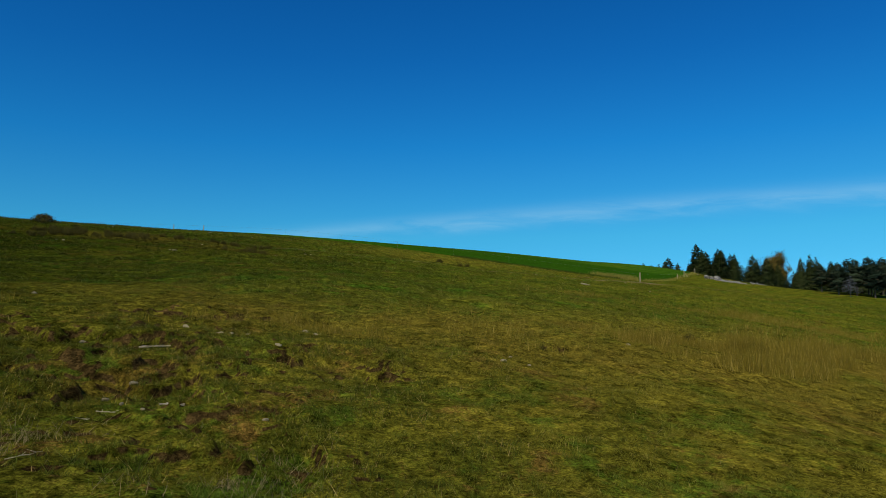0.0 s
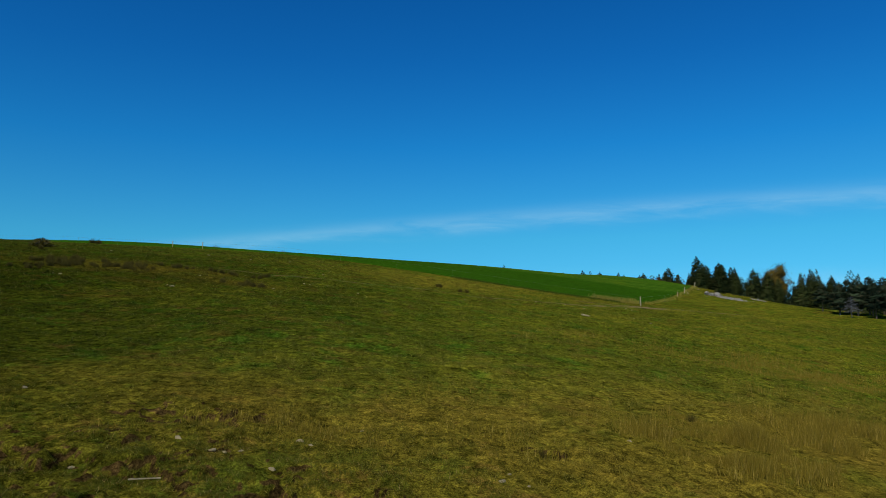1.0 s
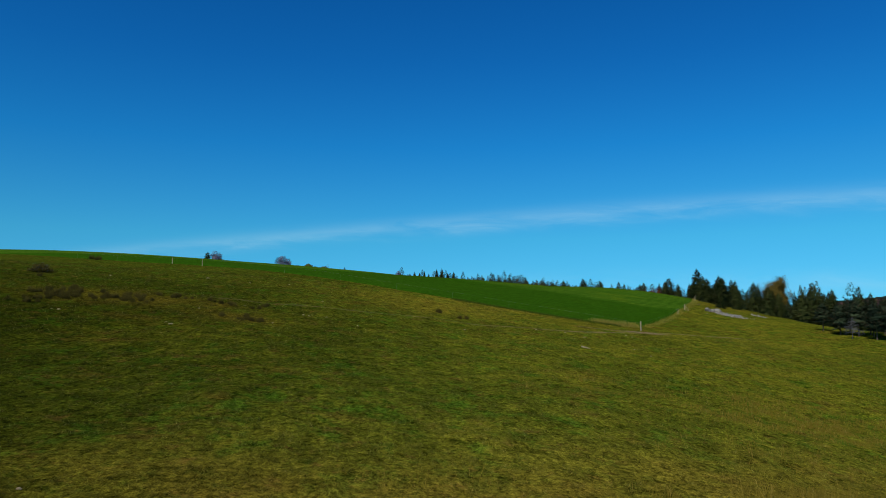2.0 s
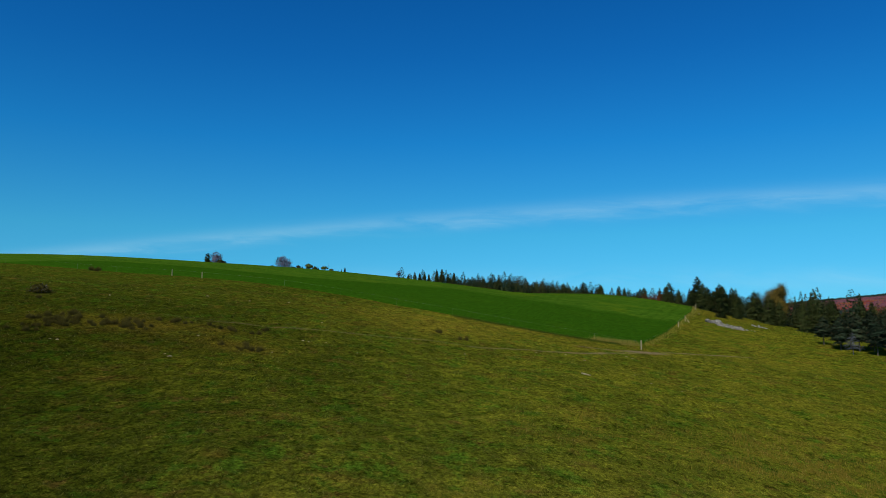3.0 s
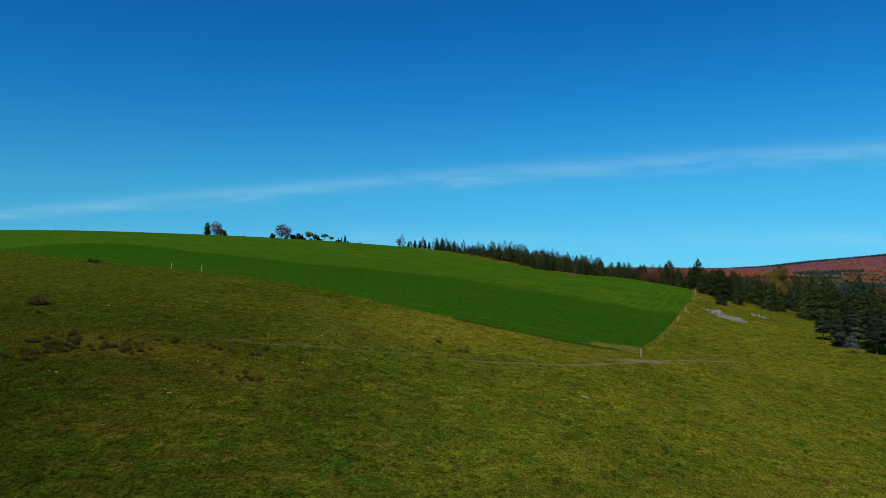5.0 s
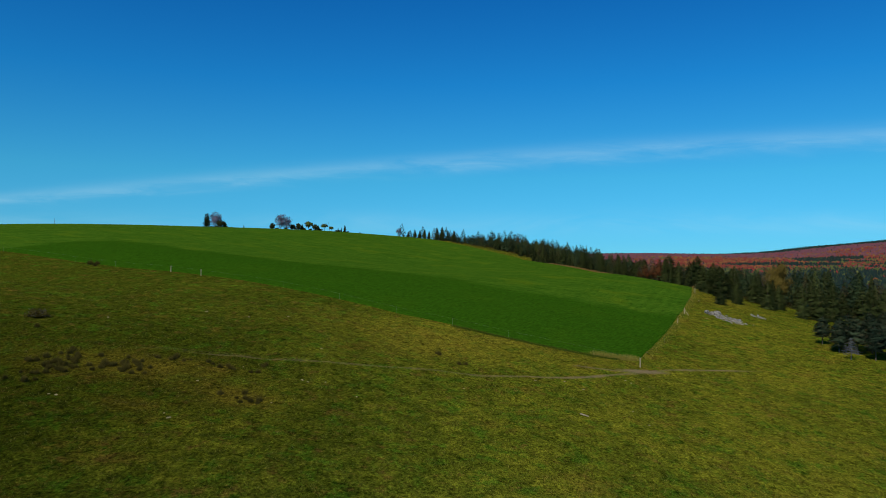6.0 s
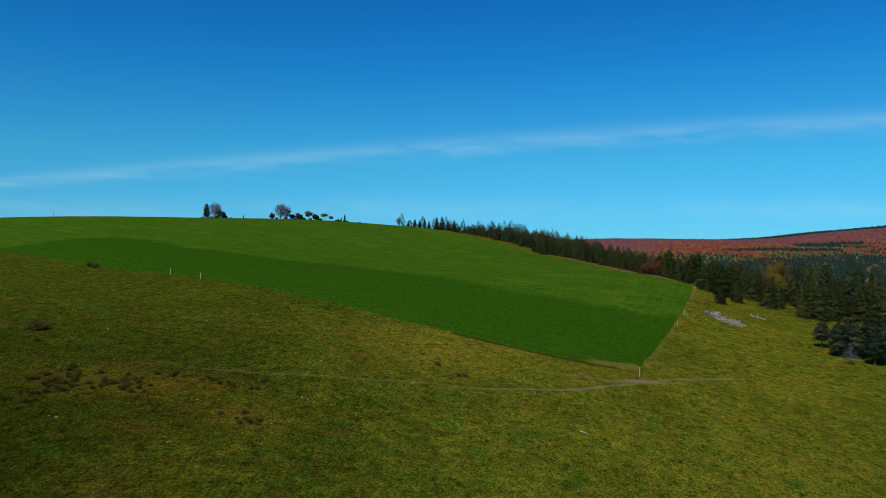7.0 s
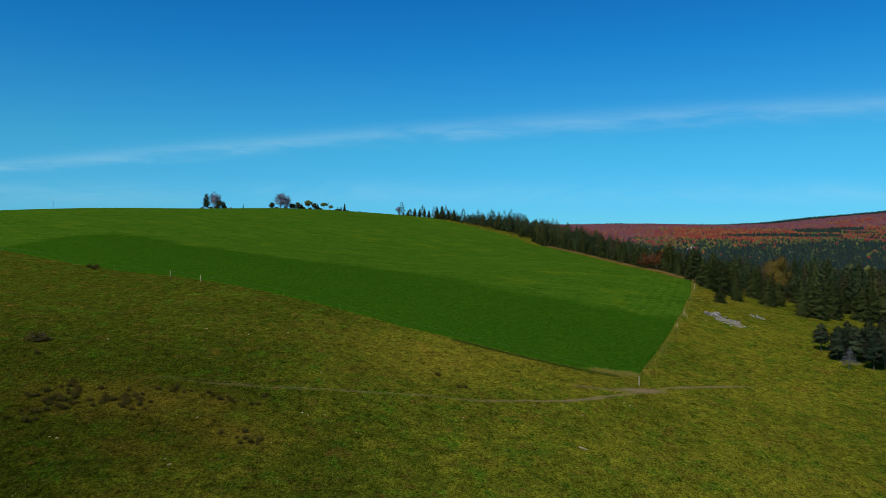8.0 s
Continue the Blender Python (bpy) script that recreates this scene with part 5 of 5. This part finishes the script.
BLADE = grass_material("pasture_blades", 1.36)
r = np.random.default_rng(40)
gx, gy, gh, gw = [], [], [], []
for y0, y1, clumps, each, rad, tall, wide in ((8, 16, 34, 62, 0.060, 0.060, 0.0095), (16, 28, 16, 46, 0.085, 0.075, 0.014), (28, 50, 6.5, 28, 0.11, 0.12, 0.026), (50, 104, 2.6, 19, 0.15, 0.17, 0.045)):
    n = int((0.6 * (y0 + y1) + 5) * (y1 - y0) * clumps)
    y = r.uniform(y0, y1, n)
    x = r.uniform(-1, 1, n) * (0.6 * y + 2.5)
    keep = r.random(n) < 0.25 + 1.5 * (ripple(x, y, 1.1) * 0.5 + ripple(x, y, 4.0) * 0.5 - 0.25)
    x, y = x[keep], y[keep]
    size = r.uniform(0.55, 1.3, len(x)) ** 1.5
    x, y, size = [np.repeat(v, each) for v in (x, y, size)]
    x, y = x + r.normal(0, rad, len(x)) * size, y + r.normal(0, rad, len(x)) * size
    keep = (r.random(len(x)) > 1.2 * zones(x, y)[1]) & (y > 8) & (y < np.interp(x, [p[0] for p in LOW], [p[1] for p in LOW]) - 1.0)
    x, y, size = x[keep], y[keep], size[keep]
    gx.append(x), gy.append(y), gh.append(tall * size * r.uniform(0.35, 1.2, len(x))), gw.append(wide * r.uniform(0.6, 1.4, len(x)))
blades("pasture_grass", *[np.concatenate(v) for v in (gx, gy, gh, gw)], 1.5, BLADE, "short grazed pasture grass in uneven tufts", 41)

BANK = leaf_material("bank_blades", (0.020, 0.030, 0.004), (0.095, 0.108, 0.012), tipped=(0.24, 0.18, 0.055))
n = 170000
x, y = r.uniform(-14, 4, n), r.uniform(8.0, 23, n)
tuft = ripple(x, y, 0.8) * 0.5 + ripple(x, y, 0.28) * 0.5
where = np.minimum(blob(x, y, -6.5, 13.5, 6.5, 6.0) * 1.6, 1)
keep = (tuft > 0.46) & (r.random(n) < where) & (zones(x, y)[1] < 0.35)
x, y, tuft = x[keep], y[keep], tuft[keep]
blades("bank_grass", x, y, r.uniform(0.03, 0.11, len(x)) * (0.4 + 1.2 * (tuft - 0.3) / 0.4), r.uniform(0.006, 0.015, len(x)), 1.4, BANK, "ragged dark green grass on the broken bank", 47)
n = 5000
x, y = r.normal(-3.6, 1.0, n), r.normal(9.0, 0.5, n)
keep = ripple(x, y, 0.7) > 0.55
blades("dead_bank_grass", x[keep], y[keep], r.uniform(0.05, 0.22, n)[keep], r.uniform(0.004, 0.009, n)[keep], 1.5, leaf_material("bleached_grass", (0.07, 0.05, 0.02), (0.22, 0.17, 0.08)), "bleached dead grass on the broken bank", 48)

REED = leaf_material("dry_reed", (0.072, 0.060, 0.007), (0.21, 0.155, 0.020), tipped=(0.27, 0.20, 0.040))
n = 90000
c = [(7.7, 22.0, 0.8, 0.7, 7), (8.8, 23.0, 1.2, 0.9, 12), (9.8, 24.2, 1.5, 1.0, 14), (11.5, 25.0, 1.6, 1.1, 14), (14.4, 27.2, 1.8, 1.3, 12), (16.6, 29.0, 1.8, 1.3, 12), (12.0, 22.0, 1.6, 0.8, 6), (8.8, 27.6, 0.5, 0.4, 3), (20.9, 50.0, 3.5, 2.5, 7), (20.4, 44.0, 3.5, 2.0, 7), (27.0, 52.0, 4.5, 3.0, 6), (23.0, 45.5, 2.5, 1.5, 5), (12.4, 48.0, 3.5, 3.0, 7), (6.5, 23.3, 1.0, 0.6, 4), (3.5, 25.5, 2.5, 1.2, 4), (0.5, 21.0, 2.5, 0.9, 4), (-3.8, 21.2, 1.8, 0.6, 3), (-8.2, 20.4, 2.0, 0.5, 2), (18, 36, 4, 2, 5)]
p = np.array([q[4] for q in c], float)
k = r.choice(len(c), n, p=p / p.sum())
cc = np.array(c)[k]
x, y = cc[:, 0] + r.normal(0, 1, n) * cc[:, 2], cc[:, 1] + r.normal(0, 1, n) * cc[:, 3]
clump = ripple(x, y, 0.55) * 0.5 + ripple(x, y, 1.7) * 0.5
keep = clump > 0.46
x, y, clump, cc = x[keep], y[keep], clump[keep], cc[keep]
tall = r.uniform(0.10, 0.60, len(x)) * (0.25 + 2.6 * (clump - 0.46)) * np.where(cc[:, 4] > 8, 1.15, 0.8)
blades("dry_reed_grass", x, y, tall, r.uniform(0.007, 0.016, len(x)) * (1 + y / 60), 0.55, REED, "tall dry straw-brown reed grass", 42)

STRAW_BLADE = leaf_material("tall_straw", (0.095, 0.098, 0.011), (0.32, 0.27, 0.060))
q = along(LOW[-3:], 2600) + r.normal(0, 0.28, (2600, 2)) + (0, -0.2)
e = along(HIGH[17:], 2400) + r.normal(0, 0.5, (2400, 2)) + (0.5, -0.1)
x, y = np.r_[q[:, 0], e[:, 0]], np.r_[q[:, 1], e[:, 1]]
tall = np.r_[r.uniform(0.2, 0.75, 2600), r.uniform(0.08, 0.35, 2400)]
blades("field_edge_grass", x, y, tall, r.uniform(0.02, 0.05, len(x)), 0.5, STRAW_BLADE, "uncut pale grass along the hay field's fence", 43)
q = along(LOW[-6:-1], 5000) + r.normal(0, 0.22, (5000, 2)) + (0, -0.75)
blades("ditch_grass", q[:, 0], q[:, 1], r.uniform(0.10, 0.34, 5000), r.uniform(0.03, 0.06, 5000), 0.7, leaf_material("ditch_blades", (0.018, 0.036, 0.004), (0.055, 0.085, 0.008)), "dark rank grass along the fence ditch", 49)
n = 15000
y = r.uniform(186, 330, n)
x = edge_x(y) - 1.0 + np.abs(r.normal(0, 1.7, n)) * (0.3 + 1.3 * ripple(y, 0 * y, 9))
blades("wood_edge_grass", x, y, r.uniform(0.2, 0.7, n), r.uniform(0.06, 0.14, n), 0.4, leaf_material("dead_grass", (0.10, 0.065, 0.018), (0.26, 0.18, 0.06)), "dead brown grass along the wood's edge", 44)


# ---- tussocks ----
RUSH = leaf_material("dark_rush", (0.030, 0.028, 0.006), (0.100, 0.082, 0.018))


def tussock_mesh(seed, n, rad, h):
    r = np.random.default_rng(seed)
    a, d = r.uniform(0, 6.283, n), np.sqrt(r.random(n)) * rad
    root = np.stack([np.cos(a) * d, np.sin(a) * d, -0.05 + 0 * d], 1)
    b = r.uniform(0, 6.283, n)
    u = np.stack([np.cos(b), np.sin(b), 0 * b], 1) * 0.016
    tip = root * 1.7 + np.stack([r.normal(0, 0.08, n), r.normal(0, 0.08, n), h * r.uniform(0.45, 1.0, n) * (1.1 - 0.5 * d / rad)], 1)
    me = quick_mesh("tussock", np.stack([root - u, root + u, tip], 1).reshape(-1, 3), np.arange(3 * n).reshape(-1, 3))
    me.materials.append(RUSH)
    return me


TUSSOCKS = [tussock_mesh(s, 260, 0.24, 0.80) for s in (1, 2, 3)]
SPOTS = [(-35.4, 66.8), (-34.2, 65.9), (-33.6, 66.7), (-32.4, 65.7), (-32.4, 66.7), (-33.9, 64.1), (-34.5, 62.6), (-34.6, 69.8), (-34.0, 69.5), (-32.2, 68.3), (-32.0, 69.1), (-30.2, 67.8), (-29.1, 67.6), (-28.4, 68.3), (-27.2, 67.8), (-26.5, 67.3), (-28.1, 69.5)]
r = np.random.default_rng(78)
places = [(x + r.normal(0, 0.75), y + r.normal(0, 0.75), r.uniform(0.5, 1.05)) for x, y in SPOTS for _ in range(4)]
places += [(x + r.normal(0, 0.4), y + r.normal(0, 0.4), r.uniform(0.5, 0.9)) for x, y in ((-25.8, 71.5), (-25.2, 72.0), (-21.8, 71.3), (-19.3, 70.8), (-17.2, 71.0), (-16.6, 74.0), (-16.9, 63.9), (-15.6, 62.5), (-16.4, 62.8), (-14.8, 62.2), (2.7, 83.7), (-0.4, 86.9), (-23.5, 71.8), (-20.6, 71.5)) for _ in range(2)]
places += [(-59.3, 129.0, 1.6), (-58.4, 129.6, 1.3), (-57.9, 127.6, 1.2), (-40.9, 77.7, 0.9), (8.6, 27.0, 0.55), (2.6, 20.6, 0.5)]
for i, (x, y, s) in enumerate(places):
    ob = new("rush_tussock", TUSSOCKS[i % 3])
    ob.matrix_basis = Matrix.Translation((x, y, ground_z(x, y))) @ pose(0, 0, 0, 0, 0, 57 * i) @ Matrix.Diagonal((s, s, s, 1))
    tagged(ob, "dark rush tussock in the wet pasture", "tussock", "rush tussocks")


def make_bush():
    r = np.random.default_rng(77)
    root = new("juniper_bush")
    out = []
    for k in range(90):
        w, e = r.uniform(0, 6.28), r.uniform(0.15, 1.2)
        d = np.array([math.cos(w) * math.cos(e), math.sin(w) * math.cos(e), math.sin(e)])
        ln = r.uniform(0.7, 1.25) * (1.2 - 0.35 * d[2])
        out.append(tube([d * 0.05, d * ln * 0.6 + r.normal(0, 0.05, 3), d * ln + r.normal(0, 0.1, 3)], [0.02, 0.012, 0.004], 3))
    part("twigs", mesh_from("bush_twigs", *joined(out)), LILAC, root)
    n = 1500
    w, e = r.uniform(0, 6.28, n), r.uniform(0.05, 1.4, n)
    ln = r.uniform(0.35, 1.2, n)
    c = np.stack([np.cos(w) * np.cos(e) * ln, np.sin(w) * np.cos(e) * ln, np.sin(e) * ln * 0.75], 1)
    t = c[:, None, :] + r.normal(0, 0.07, (n, 3, 3))
    part("foliage", quick_mesh("bush_foliage", t.reshape(-1, 3), np.arange(3 * n).reshape(-1, 3)), RUSH, root)
    tagged(root, "low dark juniper bush on the open slope", "bush")
    root.matrix_basis = Matrix.Translation((-43.15, 81.9, ground_z(-43.15, 81.9))) @ Matrix.Diagonal((1.15, 1.0, 1.0, 1))


make_bush()
